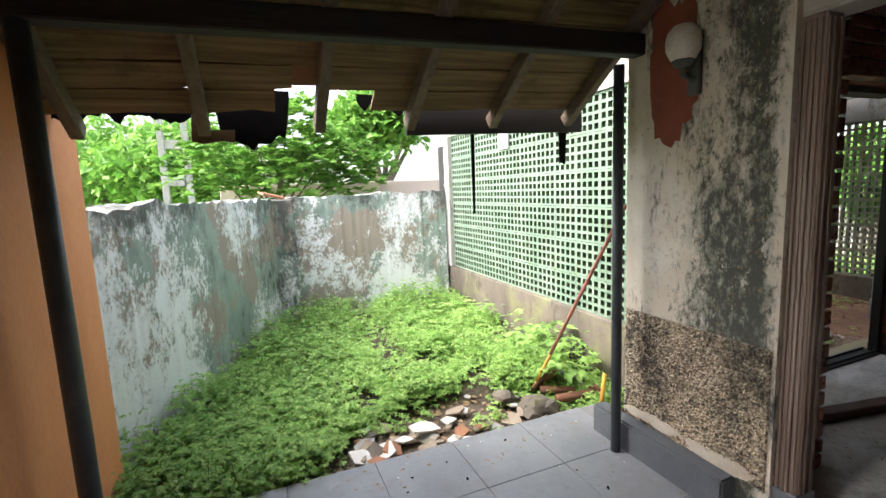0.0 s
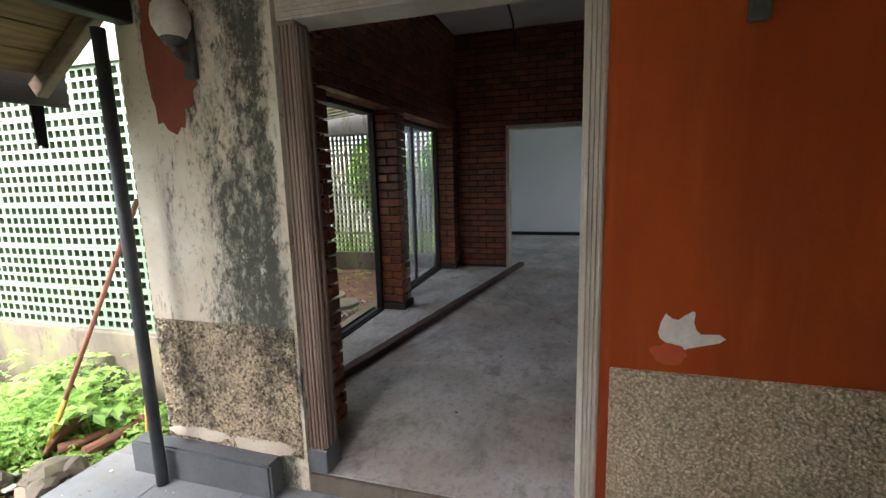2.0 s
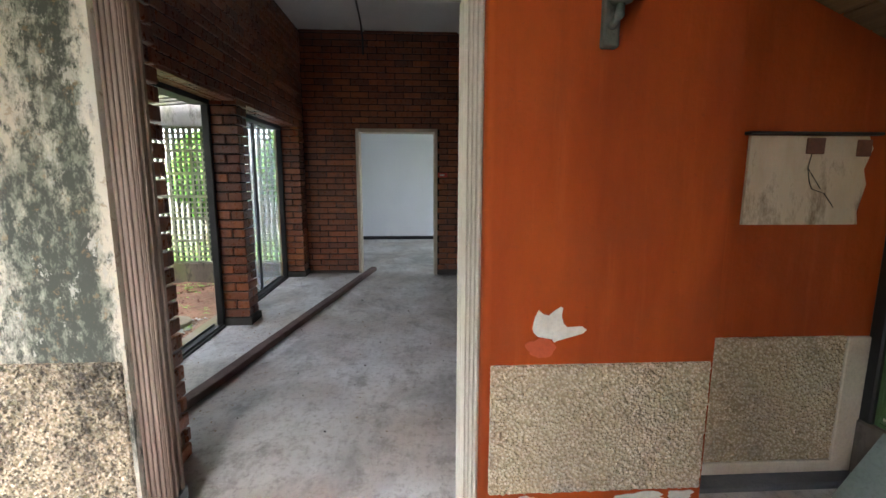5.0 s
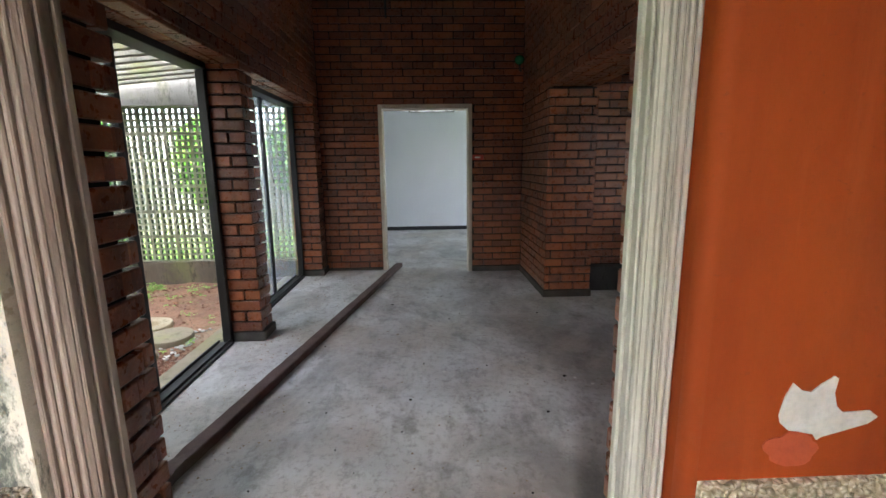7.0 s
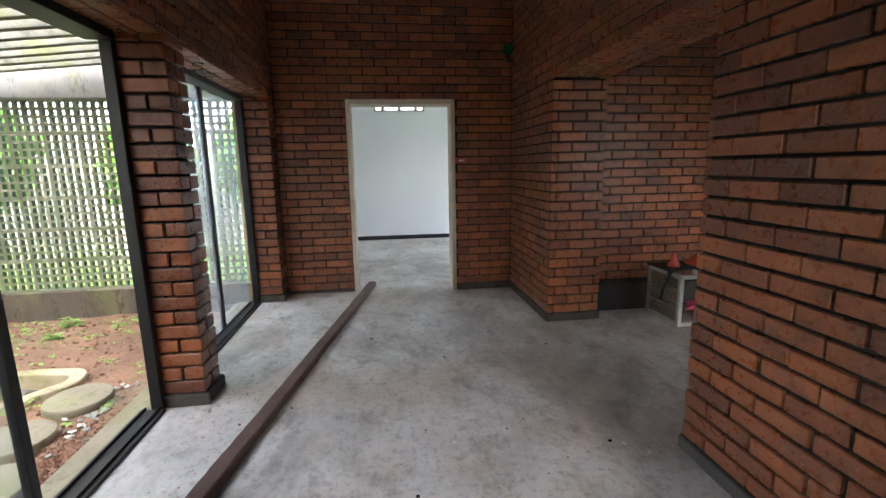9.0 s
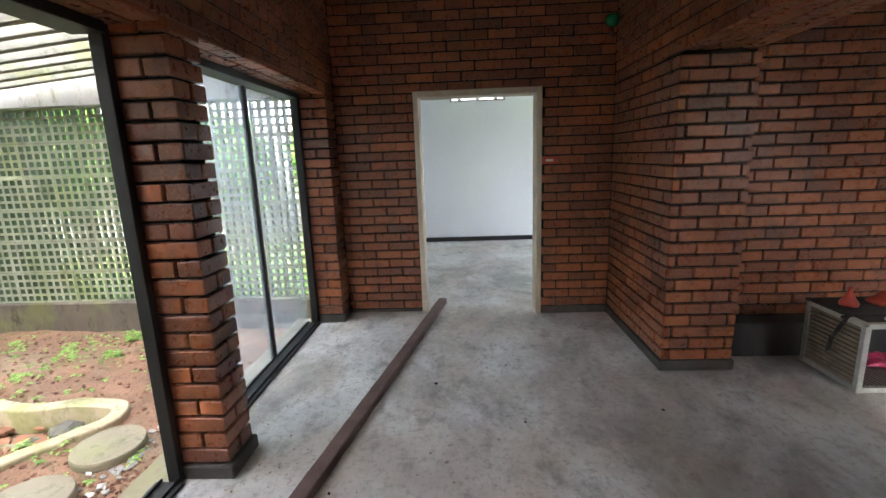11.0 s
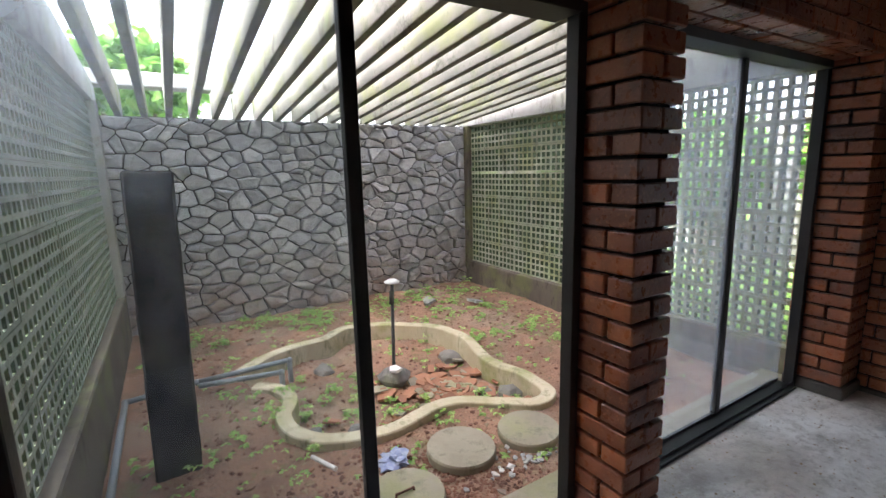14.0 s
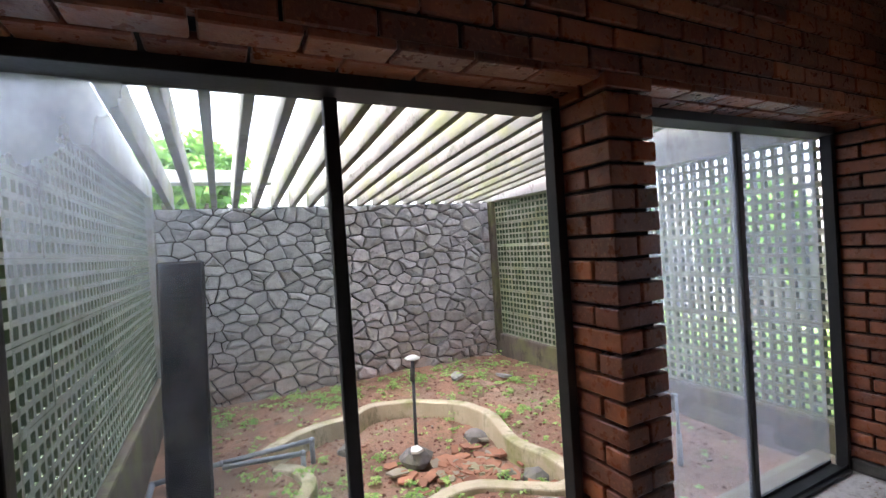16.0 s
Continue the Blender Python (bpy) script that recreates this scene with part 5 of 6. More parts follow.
for pts in ([(1.87, 3.2, -0.06), (1.87, 4.6, -0.02), (2.32, 4.62, 0.0), (2.98, 4.52, 0.05), (2.98, 4.52, -0.14)], [(2.33, 4.54, 0.0), (2.88, 4.34, 0.04), (2.88, 4.34, -0.14)]):
    tagged(part("water_pipe", tube(pts, 0.02), GREY_PVC, smooth=True), "grey plastic water pipe lying over the soil", "pipe", "garden pipes")
tap = thing("garden_tap", "grey standpipe with a tap in the garden soil", "tap", (5.21, 2.87, -0.1))
adopt(tap, part("sleeve", rod((5.21, 2.87, -0.15), (5.208, 2.87, 0.13), 0.02), GREY_PVC, None, "thicker grey pipe sleeve", True))
adopt(tap, part("pipe", tube([(5.208, 2.87, 0.1), (5.204, 2.87, 0.4), (5.165, 2.87, 0.415)], 0.011), GREY_PVC, None, "", True))
adopt(tap, part("spout", rod((5.165, 2.87, 0.42), (5.15, 2.87, 0.385), 0.014), PIPE, None, "dark tap spout", True))
glamp = thing("garden_lamp", "thin dark garden lamp with a flat white cap", "lamp", (3.76, 4.22, -0.18))
adopt(glamp, part("stem", rod((3.76, 4.22, -0.2), (3.78, 4.22, 0.62), 0.014), PIPE, None, "", True))
cap = lathe([(0.02, 0.0), (0.06, 0.01), (0.065, 0.02), (0.03, 0.04), (0.005, 0.045)])
bmesh.ops.transform(cap, matrix=Matrix.Translation((3.78, 4.22, 0.62)), verts=cap.verts)
adopt(glamp, part("cap", cap, PAPER, None, "white cap", True))
own = rod((3.77, 4.22, 0.45), (3.775, 4.22, 0.56), 0.021)
adopt(glamp, part("collar", own, IRON, None, "", True))
rock(3.72, 4.12, -0.13, 0.13, POND_STONE, "dark stone at the foot of the garden lamp", "pond stones")
shard("white_tile", 3.7, 4.06, -0.05, 0.075, PAPER, "white tile shard propped on a stone", "tile", "", 0.02)
for k in range(150):
    a, r = junk.uniform(0, 6.28), abs(junk.gauss(0, 0.3))
    x, y = 4.02 + r * math.cos(a) * 1.1, 3.72 + r * math.sin(a) * 0.85
    if in_pond(x, y):
        shard("broken_tile", x, y, garden_z(x, y) + 0.03, junk.uniform(0.05, 0.12), junk.choice((TERRACOTTA, TERRACOTTA, DISC)), "broken terracotta tile in the empty pond", "rubble", "pond rubble", 0.016)
for x, y, r in ((4.38, 3.45, 0.1), (4.25, 3.55, 0.07), (3.2, 3.6, 0.07), (3.35, 3.5, 0.05), (3.6, 3.55, 0.06), (4.4, 4.35, 0.11), (2.95, 3.75, 0.06), (3.3, 4.7, 0.09)):
    rock(x, y, garden_z(x, y) + 0.02, r, POND_STONE, "grey stone lying in the pond bed", "pond stones")
for k in range(70):
    x, y = 3.95 + junk.gauss(0, 0.22), 2.58 + abs(junk.gauss(0, 0.1))
    shard("stone_chip", x, y, garden_z(x, y) + 0.006, junk.uniform(0.012, 0.032), junk.choice((PAPER, CONCRETE, CONCRETE)), "pale stone chip on the soil", "rubble", "stone chips", 0.008)
for k in range(90):
    x, y = junk.uniform(2.0, 5.8), junk.uniform(2.5, 6.2)
    shard("soil_clod", x, y, garden_z(x, y), junk.uniform(0.01, 0.035), junk.choice((TERRACOTTA, SOIL, SOIL, FADED)), "small clod or shard on the red soil", "rubble", "soil litter", 0.012)
tagged(part("stick", rod((2.82, 3.30, -0.05), (2.9, 3.12, -0.05), 0.012), PAPER), "short pale stick on the soil", "stick")
for x, y in ((4.85, 5.55), (5.3, 5.2)):
    shard("flat_stone", x, y, garden_z(x, y) + 0.02, 0.13, CONCRETE, "flat pale stone on the soil", "rock", "flat stones", 0.03)
own = bmesh.new()
bmesh.ops.create_icosphere(own, subdivisions=3, radius=0.075)
for v in own.verts:
    v.co *= 1 + 0.9 * noise.noise(v.co * 28)
    v.co.z *= 0.4
ob = part("plastic_rag", own, plain("blue_plastic", (0.2, 0.25, 0.42), (0.35, 0.38, 0.45), 22, 0.4))
ob.matrix_world = pose(3.2, 3.03, -0.06)
tagged(ob, "crumpled blue plastic rag on the soil", "rag")

# ---- room things ----
WIRE = plain("dark_cable", (0.02, 0.02, 0.02), (0.03, 0.03, 0.03), 9, 0.6)
vent = thing("air_vent", "narrow patterned air vent block high in the white wall", "vent", (9.9, 0.44, 2.53))
VENT_Y0, VENT_Y1, VENT_Z0, VENT_Z1 = -0.03, 0.91, 2.45, 2.605
adopt(vent, part("frame", block(9.888, VENT_Y0, VENT_Z0, 9.9, VENT_Y1, VENT_Z1, 0.002), DAMP))
# Vent slots are blocks that glow in place of sky behind them.
VENT_GLOW = bpy.data.materials.new("vent_sky_glow")
VENT_GLOW.use_nodes = True
VENT_GLOW.node_tree.nodes["Principled BSDF"].inputs["Emission Color"].default_value = (0.95, 0.98, 1, 1)
VENT_GLOW.node_tree.nodes["Principled BSDF"].inputs["Emission Strength"].default_value = 0.15
for a, b in ((0.03, 0.13), (0.19, 0.44), (0.5, 0.75), (0.81, 0.91)):
    for c, d in ((0.02, 0.07), (0.09, 0.14)):
        adopt(vent, part("opening", block(9.884, VENT_Y0 + a, VENT_Z0 + c, 9.889, VENT_Y0 + b, VENT_Z0 + d), VENT_GLOW, None, "glowing block standing in for sky behind the vent"))
RED_PLASTIC = plain("red_plastic", (0.55, 0.07, 0.04), (0.45, 0.06, 0.04), 9, 0.4, 0.0)
PINK_PLASTIC = plain("pink_plastic", (0.55, 0.05, 0.15), (0.45, 0.05, 0.12), 9, 0.4, 0.0)
sign = thing("switch_plate", "small red switch plate with a white label on the brick wall", "switch plate", (5.99, -0.075, 1.47))
adopt(sign, part("plate", block(5.982, -0.15, 1.44, 5.999, -0.01, 1.505, 0.004), RED_PLASTIC))
adopt(sign, part("label", block(5.979, -0.105, 1.462, 5.983, -0.04, 1.482), PAPER, None, "white label"))
gl = thing("green_lamp", "small dark lamp with a green glass shade in the room corner", "lamp", (5.9, -0.56, 2.6))
own = lathe([(0.02, -0.05), (0.05, -0.03), (0.06, 0.01), (0.045, 0.045), (0.01, 0.055)])
bmesh.ops.transform(own, matrix=Matrix.Translation((5.88, -0.56, 2.6)), verts=own.verts)
adopt(gl, part("shade", own, plain("green_glass", (0.01, 0.2, 0.07), (0.01, 0.14, 0.05), 9, 0.15, 0.0), None, "green glass shade", True))
adopt(gl, part("arm", tube([(5.99, -0.6, 2.5), (5.93, -0.58, 2.5), (5.88, -0.56, 2.55)], 0.012), STEEL, smooth=True))
tagged(part("ceiling_cable", tube([(4.6, 0.95, 3.415), (5.6, 1.0, 3.40), (5.98, 1.02, 3.3), (5.985, 1.02, 3.1)], 0.012), WIRE), "dark cable hanging along the ceiling", "cable")

GREY_PAINT = plain("worn_grey_paint", (0.5, 0.5, 0.47), (0.38, 0.37, 0.34), 12, 0.55)
MESH_BROWN = plain("grimy_wire", (0.26, 0.2, 0.15), (0.17, 0.13, 0.1), 14, 0.7)
cage = thing("metal_cage", "broken grey metal cage with wire floor and grimy slatted side", "cage", (4.66, -2.0, 0))
cx0, cx1, cy0, cy1, ch = 4.45, 4.9, -2.42, -1.71, 0.44
for x, y in ((cx0, cy1), (cx1, cy1), (cx1, cy0), (cx0, cy0)):
    adopt(cage, part("post", block(x - 0.018, y - 0.018, 0, x + 0.018, y + 0.018, ch, 0.003), GREY_PAINT))
for p, q in (((cx0, cy1), (cx1, cy1)), ((cx0, cy0), (cx1, cy0)), ((cx0, cy0), (cx0, cy1)), ((cx1, cy0), (cx1, cy1))):
    for z in (0.02, ch):
        adopt(cage, part("rail", bar((*p, z), (*q, z), 0.034, 0.034, bevel=0.003), GREY_PAINT))
own = bmesh.new()
for k in range(26):
    y = cy0 + (cy1 - cy0) * (k + 0.5) / 26
    rod((cx0, y, 0.045), (cx1, y, 0.045), 0.004, sides=5, bm=own)
adopt(cage, part("wire_floor", own, MESH_BROWN))
for k in range(13):
    z = 0.05 + 0.03 * k
    adopt(cage, part("slat", bar((cx0 + 0.02, cy1, z), (cx1 - 0.02, cy1 + 0.004, z), 0.012, 0.021), MESH_BROWN, None, "grimy brown slat"))
adopt(cage, part("top_board", block(cx0 + 0.15, cy0, ch + 0.018, cx1 + 0.02, cy1 + 0.03, ch + 0.03, 0.003), SLAB, None, "dark board on top"))
adopt(cage, part("brace", bar((4.43, -1.8, 0.5), (4.4, -2.5, 0.06), 0.03, 0.03, bevel=0.003), GREY_PAINT, None, "loose leaning bar"))
adopt(cage, part("brace", bar((4.47, -1.9, 0.44), (4.46, -2.55, 0.1), 0.05, 0.015), GREY_PAINT, None, "loose leaning bar"))
own = lathe([(0.05, 0.0), (0.055, 0.02), (0.03, 0.06), (0.014, 0.1), (0.008, 0.13)])
ob = part("red_funnel", own, RED_PLASTIC, smooth=True)
ob.matrix_world = pose(4.74, -1.83, ch + 0.03)
tagged(ob, "red plastic funnel standing on the cage board", "funnel")
own = lathe([(0.02, -0.03), (0.09, -0.01), (0.1, 0.01), (0.05, 0.04), (0.03, 0.07), (0.01, 0.08)])
ob = part("red_dish", own, RED_PLASTIC, smooth=True)
ob.matrix_world = pose(4.7, -2.02, ch + 0.06, 8, 10, 0)
tagged(ob, "red plastic feeder dish lying on the cage board", "dish")
own = bmesh.new()
bmesh.ops.create_icosphere(own, subdivisions=3, radius=0.09)
for v in own.verts:
    v.co *= 1 + 0.7 * noise.noise(v.co * 22)
    v.co.z *= 0.5
ob = part("pink_cloth", own, PINK_PLASTIC)
ob.matrix_world = pose(4.66, -2.05, 0.1)
tagged(ob, "crumpled pink cloth inside the cage", "cloth")
cable = tube([(4.6, -1.68, 0.44), (4.56, -1.7, 0.47), (4.6, -1.69, 0.4), (4.66, -1.685, 0.28), (4.68, -1.685, 0.18)], 0.012)
adopt(cage, part("hose", cable, WIRE, None, "short black hose", True))
for k in range(46):
    x, y = junk.uniform(1.8, 5.8), junk.uniform(-0.5, 1.5)
    z = 0.047 if y > strip_y(x) + 0.08 else 0.001
    if abs(y - strip_y(x)) > 0.09:
        shard("floor_litter", x, y, z + 0.004, junk.uniform(0.004, 0.016), junk.choice((PAPER, FADED, FELT, FELT)), "scrap of litter on the cement floor", "litter", "floor litter", 0.003)
for k in range(50):
    x, y = junk.uniform(-0.4, 0.95), junk.uniform(1.3, 2.6)
    shard("porch_litter", x, y, PORCH + 0.004, junk.uniform(0.003, 0.014), junk.choice((PAPER, FADED, FELT)), "scrap of litter on the porch tiles", "litter", "porch litter", 0.003)

# fill lamp added in an assumed, unseen opening of the back room
for name, x, y, z, wide, high, power in (("back_room_fill", 8.5, -3.45, 1.55, 2.9, 1.4, 1.2),):
    la = new(name, bpy.data.lights.new(name, "AREA"))
    la.data.shape, la.data.size, la.data.size_y, la.data.energy = "RECTANGLE", wide, high, power
    la.data.color = (0.9, 0.96, 1.0)
    la.matrix_world = look((x, y, z), (x, y + 1, z - 0.1))


# ---- pieces: bricks, lattice blocks, stones, tiles ----
COURSE, MODULE, GAP = 0.0848, 0.247, 0.0135
_brick = {}


def brick_mesh(lx, ly, lz, material=None):
    key = (round(lx, 2), round(ly, 2), round(lz, 3))
    if key not in _brick:
        _brick[key] = mesh_of("brick", block(-lx / 2, -ly / 2, -lz / 2, lx / 2, ly / 2, lz / 2, 0.005), BRICK)
    return _brick[key]


def brick(parent, x, y, z, lx, ly, lz):
    ob = new("brick", brick_mesh(lx, ly, lz))
    ob.matrix_world = Matrix.Translation((x, y, z)) @ Euler((0, 0, rnd.uniform(-0.006, 0.006))).to_matrix().to_4x4()
    ob.location.x += rnd.uniform(-0.0035, 0.0035)
    ob.location.y += rnd.uniform(-0.0035, 0.0035)
    ob.parent = parent


def brick_face(parent, along, plane, sign, a, b, z0, z1, holes=(), shift=0.0, limit=300):
    """Bricks on one wall face. along: 'x' or 'y'; plane: place of the face; sign: which way it looks; a..b: its stretch.
    The lowest ones are pieces of their own, those past the limit one joined part."""
    deep = 0.05
    rest, made = [], 0
    k = 0
    while z0 + k * COURSE < z1 - 0.02:
        z = z0 + k * COURSE
        h = min(COURSE - GAP, z1 - z)
        p = a - (MODULE / 2 if k % 2 else 0.0) - shift
        while p < b:
            spans = [(max(p, a), min(p + MODULE - GAP * 0.75, b))]
            for h0, h1, hz in holes:
                if z < hz - 0.02:
                    spans = [s for u, v in spans for s in ((u, min(v, h0)), (max(u, h1), v))]
            for u, v in spans:
                if v - u > 0.025:
                    c, m = (u + v) / 2, plane - sign * deep / 2
                    box = (c, m, z + h / 2, v - u, deep, h) if along == "x" else (m, c, z + h / 2, deep, v - u, h)
                    if made < limit:
                        brick(parent, *box)
                        made += 1
                    else:
                        rest.append(box)
            p += MODULE
        k += 1
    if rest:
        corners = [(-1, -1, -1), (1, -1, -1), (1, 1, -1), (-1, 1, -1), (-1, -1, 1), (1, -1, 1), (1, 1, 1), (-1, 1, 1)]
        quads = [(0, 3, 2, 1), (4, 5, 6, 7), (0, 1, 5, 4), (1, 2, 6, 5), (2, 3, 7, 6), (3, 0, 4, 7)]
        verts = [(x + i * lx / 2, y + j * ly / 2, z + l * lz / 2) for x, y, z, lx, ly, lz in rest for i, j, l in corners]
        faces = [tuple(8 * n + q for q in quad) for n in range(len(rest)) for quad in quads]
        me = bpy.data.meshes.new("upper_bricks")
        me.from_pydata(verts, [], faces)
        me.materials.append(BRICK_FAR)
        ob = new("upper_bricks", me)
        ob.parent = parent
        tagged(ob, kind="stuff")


def pillar(name, x0, y0, x1, y1, z0, z1, label):
    """A free pillar laid two bricks to a course, turned at every course, on a stepped base."""
    p = tagged(new(name), label, "pillar", "brick pillars", "structure")
    part("core", block(x0 + 0.03, y0 + 0.03, z0, x1 - 0.03, y1 - 0.03, z1), MORTAR, p)
    part("base", block(x0 - 0.018, y0 - 0.022, z0, x1 + 0.018, y1, z0 + 0.075, 0.008), BASE, p, "dark cement base")
    k = 0
    z = z0 + 0.08
    while z < z1 - 0.03:
        h = min(COURSE - GAP, z1 - z)
        if k % 2:
            m = y0 + 0.12 + rnd.uniform(-0.006, 0.006)
            brick(p, (x0 + x1) / 2, (y0 + m - 0.007) / 2, z + h / 2, x1 - x0, m - y0 - 0.007, h)
            brick(p, (x0 + x1) / 2, (m + 0.007 + y1) / 2, z + h / 2, x1 - x0, y1 - m - 0.007, h)
        else:
            m = (x0 + x1) / 2
            brick(p, (x0 + m - 0.005) / 2, (y0 + y1) / 2, z + h / 2, m - x0 - 0.005, y1 - y0, h)
            brick(p, (m + 0.005 + x1) / 2, (y0 + y1) / 2, z + h / 2, x1 - m - 0.005, y1 - y0, h)
        k += 1
        z += COURSE
    return p


pillar("pillar_middle", 3.636, NORTH, 3.868, 2.19, 0.045, 2.13, "varnished brick pillar between the garden windows")
pillar("pillar_east", 5.74, NORTH, 5.995, 2.19, 0.045, 2.13, "varnished brick pillar beside the garden window")
pillar("pillar_west", 1.62, NORTH, 1.898, 2.19, 0.0, 2.13, "varnished brick pillar at the front corner")
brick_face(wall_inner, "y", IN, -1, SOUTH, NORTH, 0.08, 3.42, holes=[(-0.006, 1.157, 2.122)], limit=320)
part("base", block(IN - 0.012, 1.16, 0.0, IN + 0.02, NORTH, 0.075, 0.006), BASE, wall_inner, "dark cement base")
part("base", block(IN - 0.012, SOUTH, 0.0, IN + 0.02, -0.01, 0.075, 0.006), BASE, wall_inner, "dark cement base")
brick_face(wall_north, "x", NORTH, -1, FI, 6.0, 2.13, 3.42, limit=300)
# soffit bricks over the windows
for x0, x1 in ((1.9, 3.63), (3.87, 5.735)):
    for r in range(2):
        x = x0 - 0.12 * r
        while x < x1:
            u, v = max(x, x0), min(x + 0.235, x1)
            if v - u > 0.03:
                brick(wall_north, (u + v) / 2, NORTH + 0.055 + 0.115 * r, 2.117, v - u, 0.105, 0.03)
            x += MODULE
brick_face(wall_pier, "x", SOUTH, 1, 4.776, 6.0, 0.08, 2.13)
brick_face(wall_pier, "y", 4.776, -1, -1.13, SOUTH - 0.004, 0.08, 2.13, shift=0.06)
part("base", block(4.764, -1.142, 0.0, 6.0, SOUTH + 0.012, 0.075, 0.006), BASE, wall_pier, "dark cement base")
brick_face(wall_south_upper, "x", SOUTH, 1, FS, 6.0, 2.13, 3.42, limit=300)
for r in range(4):
    x = 2.88 - 0.12 * (r % 2)
    while x < 4.78:
        u, v = max(x, 2.88), min(x + 0.235, 4.78)
        if v - u > 0.03:
            brick(wall_south_upper, (u + v) / 2, SOUTH - 0.055 - 0.122 * r, 2.14, v - u, 0.105, 0.03)
        x += MODULE
brick_face(wall_near, "x", SOUTH, 1, FS, 2.88, 0.08, 2.13)
brick_face(wall_near, "y", 2.88, 1, -0.86, SOUTH - 0.004, 0.08, 2.13)
part("base", block(FS, -0.87, 0.0, 2.89, SOUTH + 0.012, 0.075, 0.006), BASE, wall_near, "dark cement base")
brick_face(wall_back, "y", 5.14, -1, -3.6, -1.1, 0.27, 2.62, limit=300)
part("core", block(1.268, -0.006, 0.0, FS - JOINT + 0.004, 0.004, 2.25), MORTAR, wall_front_inner)
part("core", block(FS - JOINT - 0.004, SOUTH, 0.0, FS - JOINT + 0.005, -0.006, 3.42), MORTAR, wall_front_inner)
part("core", block(1.24, 1.495, 0.0, FI - JOINT + 0.004, 1.506, 2.25), MORTAR, wall_front_inner)
part("core", block(FI - JOINT - 0.004, 1.506, 0.0, FI - JOINT + 0.005, NORTH, 3.42), MORTAR, wall_front_inner)
brick_face(wall_front_inner, "y", FI, 1, 1.48, NORTH, 0.0, 3.42)
brick_face(wall_front_inner, "y", FS, 1, SOUTH, 0.02, 0.0, 3.42)
brick_face(wall_front_inner, "x", 1.478, -1, 1.24, FI + 0.055, 0.0, 2.25)
brick_face(wall_front_inner, "x", 0.02, 1, 1.268, FS, 0.0, 2.25)


def perforated(size, holes, rim, web, deep):
    """A square block with holes x holes openings right through it. It lies in the yz plane, its corner at the origin."""
    cell = (size - 2 * rim - (holes - 1) * web) / holes
    cuts = [0.0, rim]
    for i in range(holes):
        cuts.append(cuts[-1] + cell)
        cuts.append(cuts[-1] + (web if i < holes - 1 else rim))
    n = len(cuts)
    verts = [(s * deep / 2, u, v) for s in (-1, 1) for v in cuts for u in cuts]
    at = lambda s, i, j: s * n * n + j * n + i
    solid = lambda i, j: 0 <= i < n - 1 and 0 <= j < n - 1 and not (i % 2 and j % 2)
    faces, inner = [], set()
    for j in range(n - 1):
        for i in range(n - 1):
            if solid(i, j):
                faces.append((at(0, i, j), at(0, i, j + 1), at(0, i + 1, j + 1), at(0, i + 1, j)))
                faces.append((at(1, i, j), at(1, i + 1, j), at(1, i + 1, j + 1), at(1, i, j + 1)))
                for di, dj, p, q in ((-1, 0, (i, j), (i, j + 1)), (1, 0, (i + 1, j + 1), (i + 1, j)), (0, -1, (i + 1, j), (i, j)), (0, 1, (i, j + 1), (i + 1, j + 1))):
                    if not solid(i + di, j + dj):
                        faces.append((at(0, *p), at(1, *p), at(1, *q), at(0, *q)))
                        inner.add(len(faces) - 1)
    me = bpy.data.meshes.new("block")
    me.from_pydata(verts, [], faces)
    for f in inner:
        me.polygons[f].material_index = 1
    for p in me.polygons:
        if p.material_index == 0 and p.center.x > 0:
            p.material_index = 2
    bm = bmesh.new()
    bm.from_mesh(me)
    bmesh.ops.recalc_face_normals(bm, faces=bm.faces)
    bm.to_mesh(me)
    bm.free()
    return me


# Walls of the block holes: their shade is painted as a darker green.
HOLE_SHADE = concrete_material("shaded_block_inside", (0.05, 0.08, 0.045), (0.09, 0.12, 0.07), (0.025, 0.035, 0.02))


def lattice(name, material, inside, x, y0, y1, z0, rows, size, label):
    wall = tagged(new(name), label, "lattice wall", kind="structure")
    me = perforated(size - 0.003, 4, 0.02, 0.025, 0.05)
    me.materials.append(material)
    me.materials.append(HOLE_SHADE)
    me.materials.append(inside)
    n = int(round((y1 - y0) / size))
    for i in range(n):
        for j in range(rows):
            ob = new("block", me)
            ob.matrix_world = pose(x + rnd.uniform(-0.002, 0.002), y0 + i * (y1 - y0) / n, z0 + j * size)
            ob.parent = wall
    return wall


lattice("lattice_wall_west", MINT, LIT_BLOCK, 1.73, 2.27, 6.2, 0.381, 6, 0.31, "mint green perforated block screen between yard and garden")
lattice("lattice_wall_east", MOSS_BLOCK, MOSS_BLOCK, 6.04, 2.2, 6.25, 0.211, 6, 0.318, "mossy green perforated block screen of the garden")


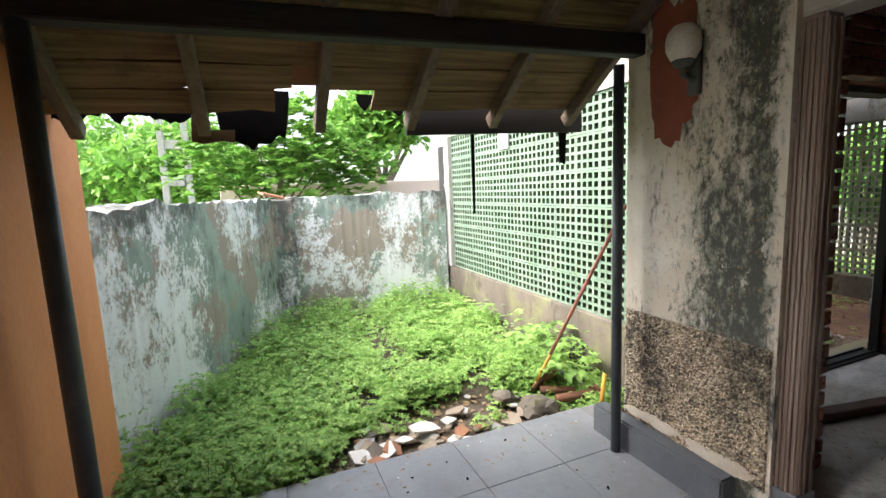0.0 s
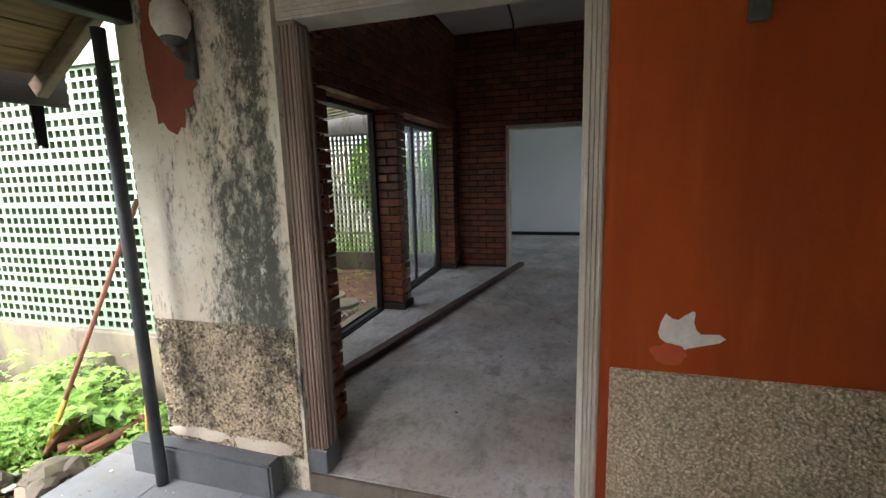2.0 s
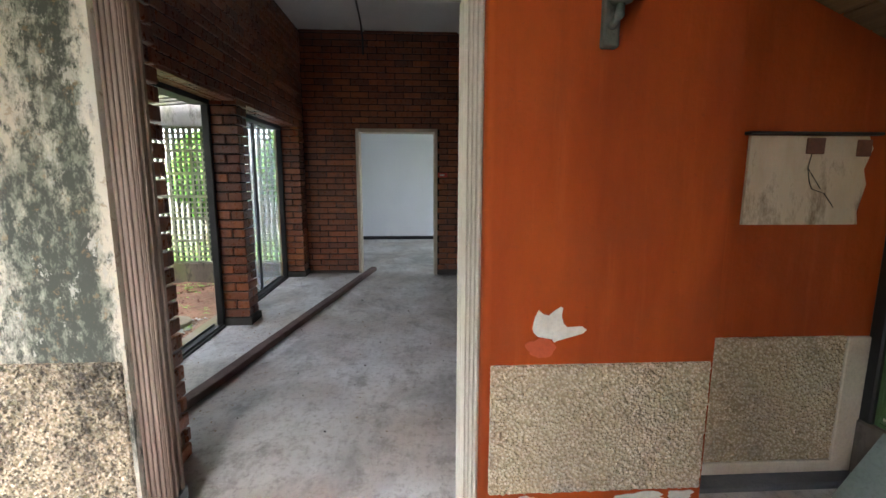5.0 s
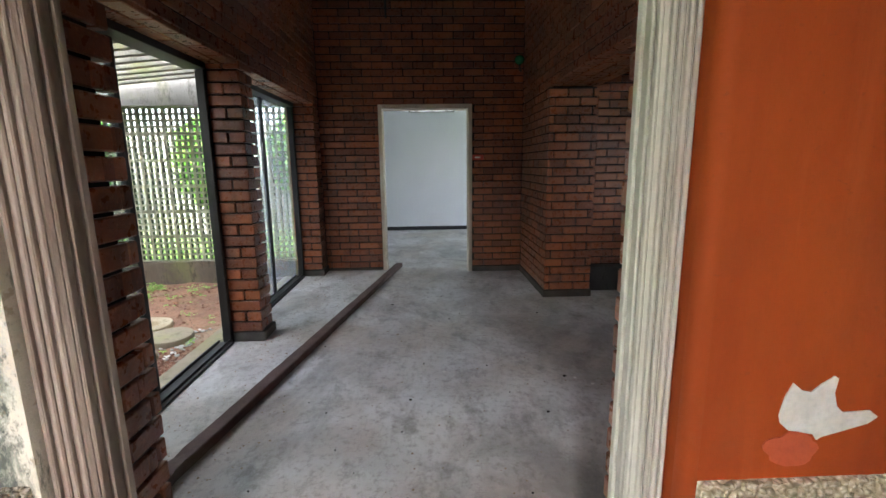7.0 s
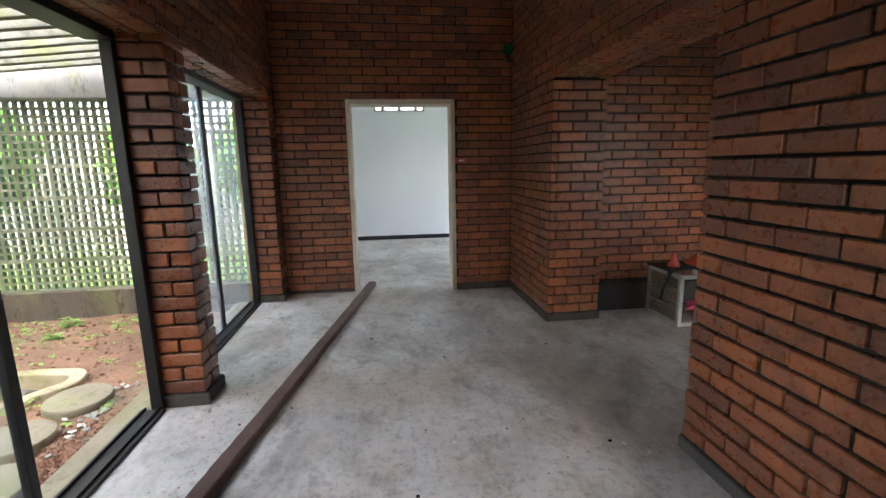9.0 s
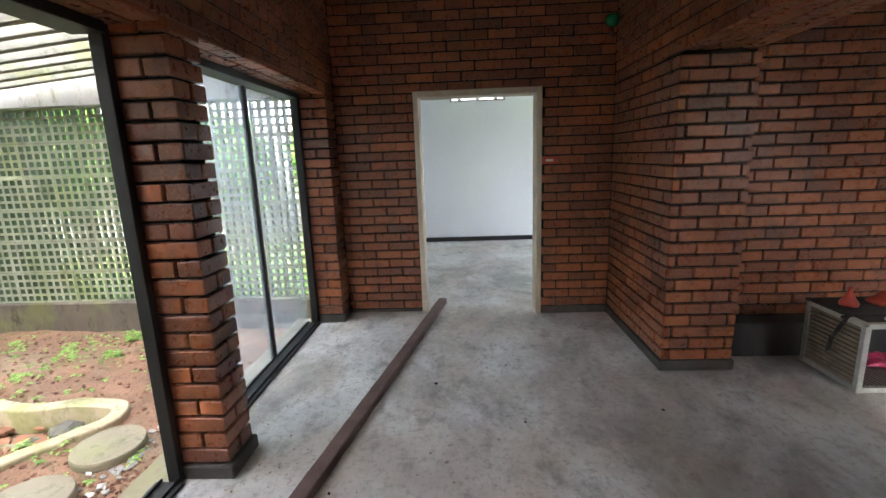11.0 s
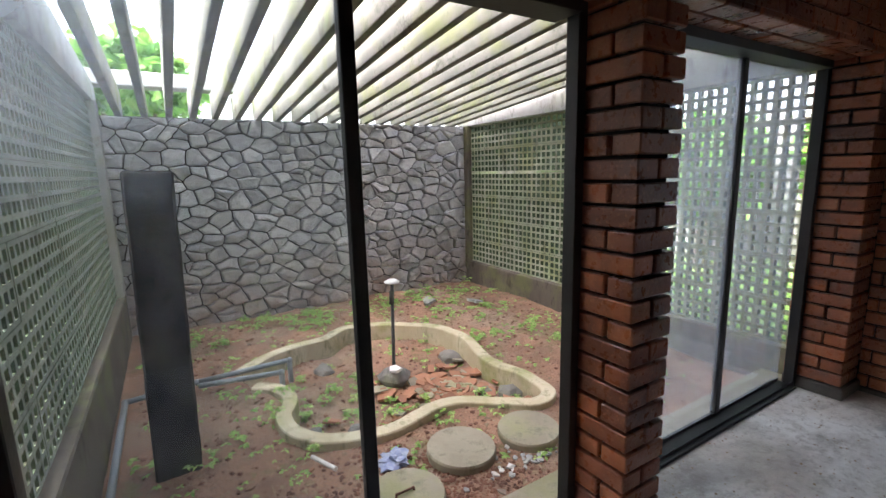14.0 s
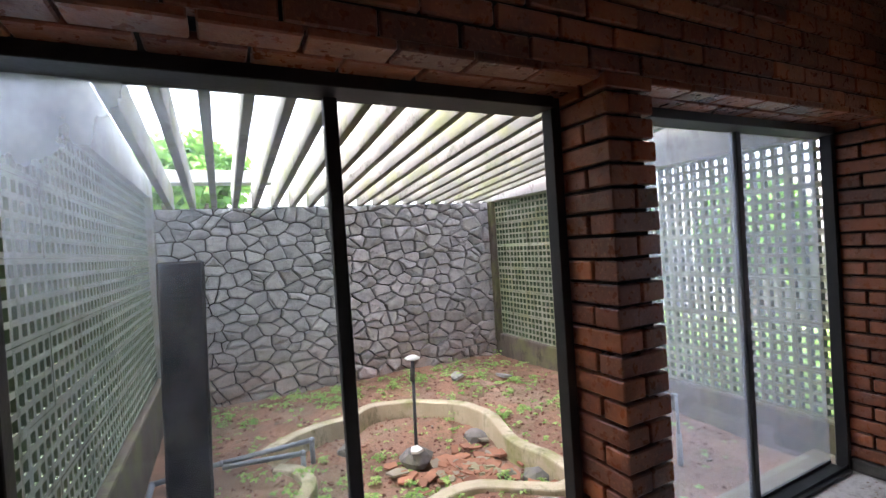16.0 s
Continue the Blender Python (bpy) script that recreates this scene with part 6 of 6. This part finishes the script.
def fret_block(size):
    """A square block in the xz plane: a proud frame round a plate with five rounded holes, edge slots and corner holes."""
    def loop(cx, cz, w, h, r, turn=0.0):
        out = []
        u, v = math.cos(turn), math.sin(turn)
        for sx, sz in ((1, 1), (-1, 1), (-1, -1), (1, -1)):
            for k in range(3) if r else (0,):
                a = math.atan2(sz, sx) + radians(45) * (k - 1) * 0.9
                px, pz = sx * (w / 2 - r) + r * math.cos(a), sz * (h / 2 - r) + r * math.sin(a)
                out.append((cx + px * u - pz * v, cz + px * v + pz * u))
        return out

    c, e = size / 2, 0.017
    loops = [[(e, e), (size - e, e), (size - e, size - e), (e, size - e)]]
    for dx, dz in ((0, 0), (1, 1), (1, -1), (-1, 1), (-1, -1)):
        loops.append(loop(c + 0.058 * dx, c + 0.058 * dz, 0.053, 0.053, 0.01, radians(45)))
    for d in (-1, 1):
        loops.append(loop(c, c + 0.105 * d, 0.075, 0.018, 0.004))
        loops.append(loop(c + 0.105 * d, c, 0.018, 0.03, 0.004))
        for f in (-1, 1):
            loops.append(loop(c + 0.106 * d, c + 0.106 * f, 0.018, 0.018, 0.003))
    own = bmesh.new()
    edges = []
    for ring in loops:
        vs = [own.verts.new((x, -0.04, z)) for x, z in ring]
        edges += [own.edges.new((p, q)) for p, q in zip(vs, vs[1:] + vs[:1])]
    bmesh.ops.triangle_fill(own, edges=edges, use_beauty=True)
    out = bmesh.ops.extrude_face_region(own, geom=own.faces[:])
    for v in out["geom"]:
        if isinstance(v, bmesh.types.BMVert):
            v.co.y = 0.02
    bmesh.ops.recalc_face_normals(own, faces=own.faces)
    for f in own.faces:
        if abs(f.normal.y) < 0.5:
            f.material_index = 1
    block(0, -0.046, 0, size, 0.028, e, bm=own)
    block(0, -0.046, size - e, size, 0.028, size, bm=own)
    block(0, -0.046, e, e, 0.028, size - e, bm=own)
    block(size - e, -0.046, e, size, 0.028, size - e, bm=own)
    return own


fret = mesh_of("block", fret_block(0.288), GREEN_BLOCK)
# Hole walls: bare cement, with the sky light on them put into the colour.
fret.materials.append(plain("lit_cement_hole", (0.4, 0.37, 0.29), (0.3, 0.27, 0.2), 8, 0.9))
lattice_south = tagged(new("lattice_wall_south"), "dark green patterned block screen of the porch", "lattice wall", kind="structure")
for i in range(12):
    for j in range(6):
        ob = new("block", fret)
        ob.matrix_world = pose(1.25 - 0.288 * (i + 1), -1.88, 0.306 + 0.288 * j)
        ob.parent = lattice_south

# porch tiles
tile_mesh = mesh_of("tile", block(-0.2485, -0.2485, -0.012, 0.2485, 0.2485, 0, 0.002), TILE)
porch_floor = tagged(new("porch_floor"), "grey floor tiles of the porch, dusty and littered", "floor", kind="structure")
for i in range(7):
    for j in range(10):
        ob = new("tile", tile_mesh)
        ob.matrix_world = pose(0.835 - 0.5 * i, 2.445 - 0.5 * j, PORCH + rnd.uniform(-0.0015, 0.0015), rnd.uniform(-0.15, 0.15), rnd.uniform(-0.15, 0.15))
        ob.parent = porch_floor


# stones of the garden wall: large ones first, small ones wedged between, each swollen outwards
stone_rnd = random.Random(11)
stones = []
z = -0.2
while z < 2.25:
    x = 1.5 + stone_rnd.uniform(0, 0.2)
    while x < 6.3:
        stones.append((x, (z + stone_rnd.uniform(-0.075, 0.075)) * 1.5, stone_rnd.uniform(0.02, 0.1)))
        x += stone_rnd.uniform(0.07, 0.11) if stone_rnd.random() < 0.3 else stone_rnd.uniform(0.13, 0.31)
    z += 0.128


def cell_around(i, box):
    """The outline of the field of stone i among its neighbours, inside a box; larger stones take more."""
    poly = [(box[0], box[1]), (box[2], box[1]), (box[2], box[3]), (box[0], box[3])]
    px, py, pr = stones[i]
    near = sorted(range(len(stones)), key=lambda j: (stones[j][0] - px) ** 2 + (stones[j][1] - py) ** 2)[1:30]
    for j in near:
        qx, qy, qr = stones[j]
        nx, ny = qx - px, qy - py
        d2 = nx * nx + ny * ny
        share = 0.5 + 0.55 * (pr * pr - qr * qr) / (2 * d2)
        mx, my = px + nx * share, py + ny * share
        out = []
        for (ax, ay), (bx, by) in zip(poly, poly[1:] + poly[:1]):
            da, db = (ax - mx) * nx + (ay - my) * ny, (bx - mx) * nx + (by - my) * ny
            if da <= 0:
                out.append((ax, ay))
            if da * db < 0:
                f = da / (da - db)
                out.append((ax + (bx - ax) * f, ay + (by - ay) * f))
        poly = out
        if len(poly) < 3:
            return []
    return poly


for i in range(len(stones)):
    poly = cell_around(i, (1.66, -0.27 * 1.5, 6.0, 2.125 * 1.5))
    if len(poly) < 3:
        continue
    poly = [(x, y / 1.5) for x, y in poly]
    cx, cz = sum(p[0] for p in poly) / len(poly), sum(p[1] for p in poly) / len(poly)
    rim = []
    for (ax, az), (bx, bz) in zip(poly, poly[1:] + poly[:1]):
        for f in (0.06, 0.36, 0.68, 0.94) if math.hypot(bx - ax, bz - az) > 0.08 else (0.1, 0.9) if math.hypot(bx - ax, bz - az) > 0.03 else (0.5,):
            x, zz = ax + (bx - ax) * f, az + (bz - az) * f
            rim.append((x + 0.012 * noise.noise(Vector((x * 15, zz * 15, 7))), zz + 0.012 * noise.noise(Vector((x * 15, zz * 15, 8)))))
    if len(rim) < 3 or max(abs(x - cx) + abs(zz - cz) for x, zz in rim) < 0.03:
        continue
    own = bmesh.new()
    bulge = stone_rnd.uniform(0.012, 0.045)
    tilt_x, tilt_z = stone_rnd.uniform(-0.22, 0.22), stone_rnd.uniform(-0.25, 0.2)
    rings = []
    for inset, out in ((0.006, -0.045), (0.008, 0.002), (0.0125, 0.75), (0.03, 1.0)):
        ring = []
        for x, zz in rim:
            d = math.hypot(x - cx, zz - cz)
            f = max(0.3, (d - inset) / d) if d > 1e-6 else 1
            xx, zc = cx + (x - cx) * f, cz + (zz - cz) * f
            depth = out if out < 0.1 else bulge * out + (xx - cx) * tilt_x + (zc - cz) * tilt_z + 0.014 * noise.noise(Vector((xx * 11, zc * 11, i)))
            ring.append(own.verts.new((xx, 6.375 - depth, zc)))
        rings.append(ring)
    n = len(rim)
    for r, q in zip(rings, rings[1:]):
        for k in range(n):
            own.faces.new((r[k], r[(k + 1) % n], q[(k + 1) % n], q[k]))
    mid = own.verts.new((cx, 6.375 - bulge - stone_rnd.uniform(-0.004, 0.012), cz))
    for k in range(n):
        own.faces.new((rings[-1][k], rings[-1][(k + 1) % n], mid))
    bmesh.ops.recalc_face_normals(own, faces=own.faces)
    part("stone", own, STONE, wall_stone)
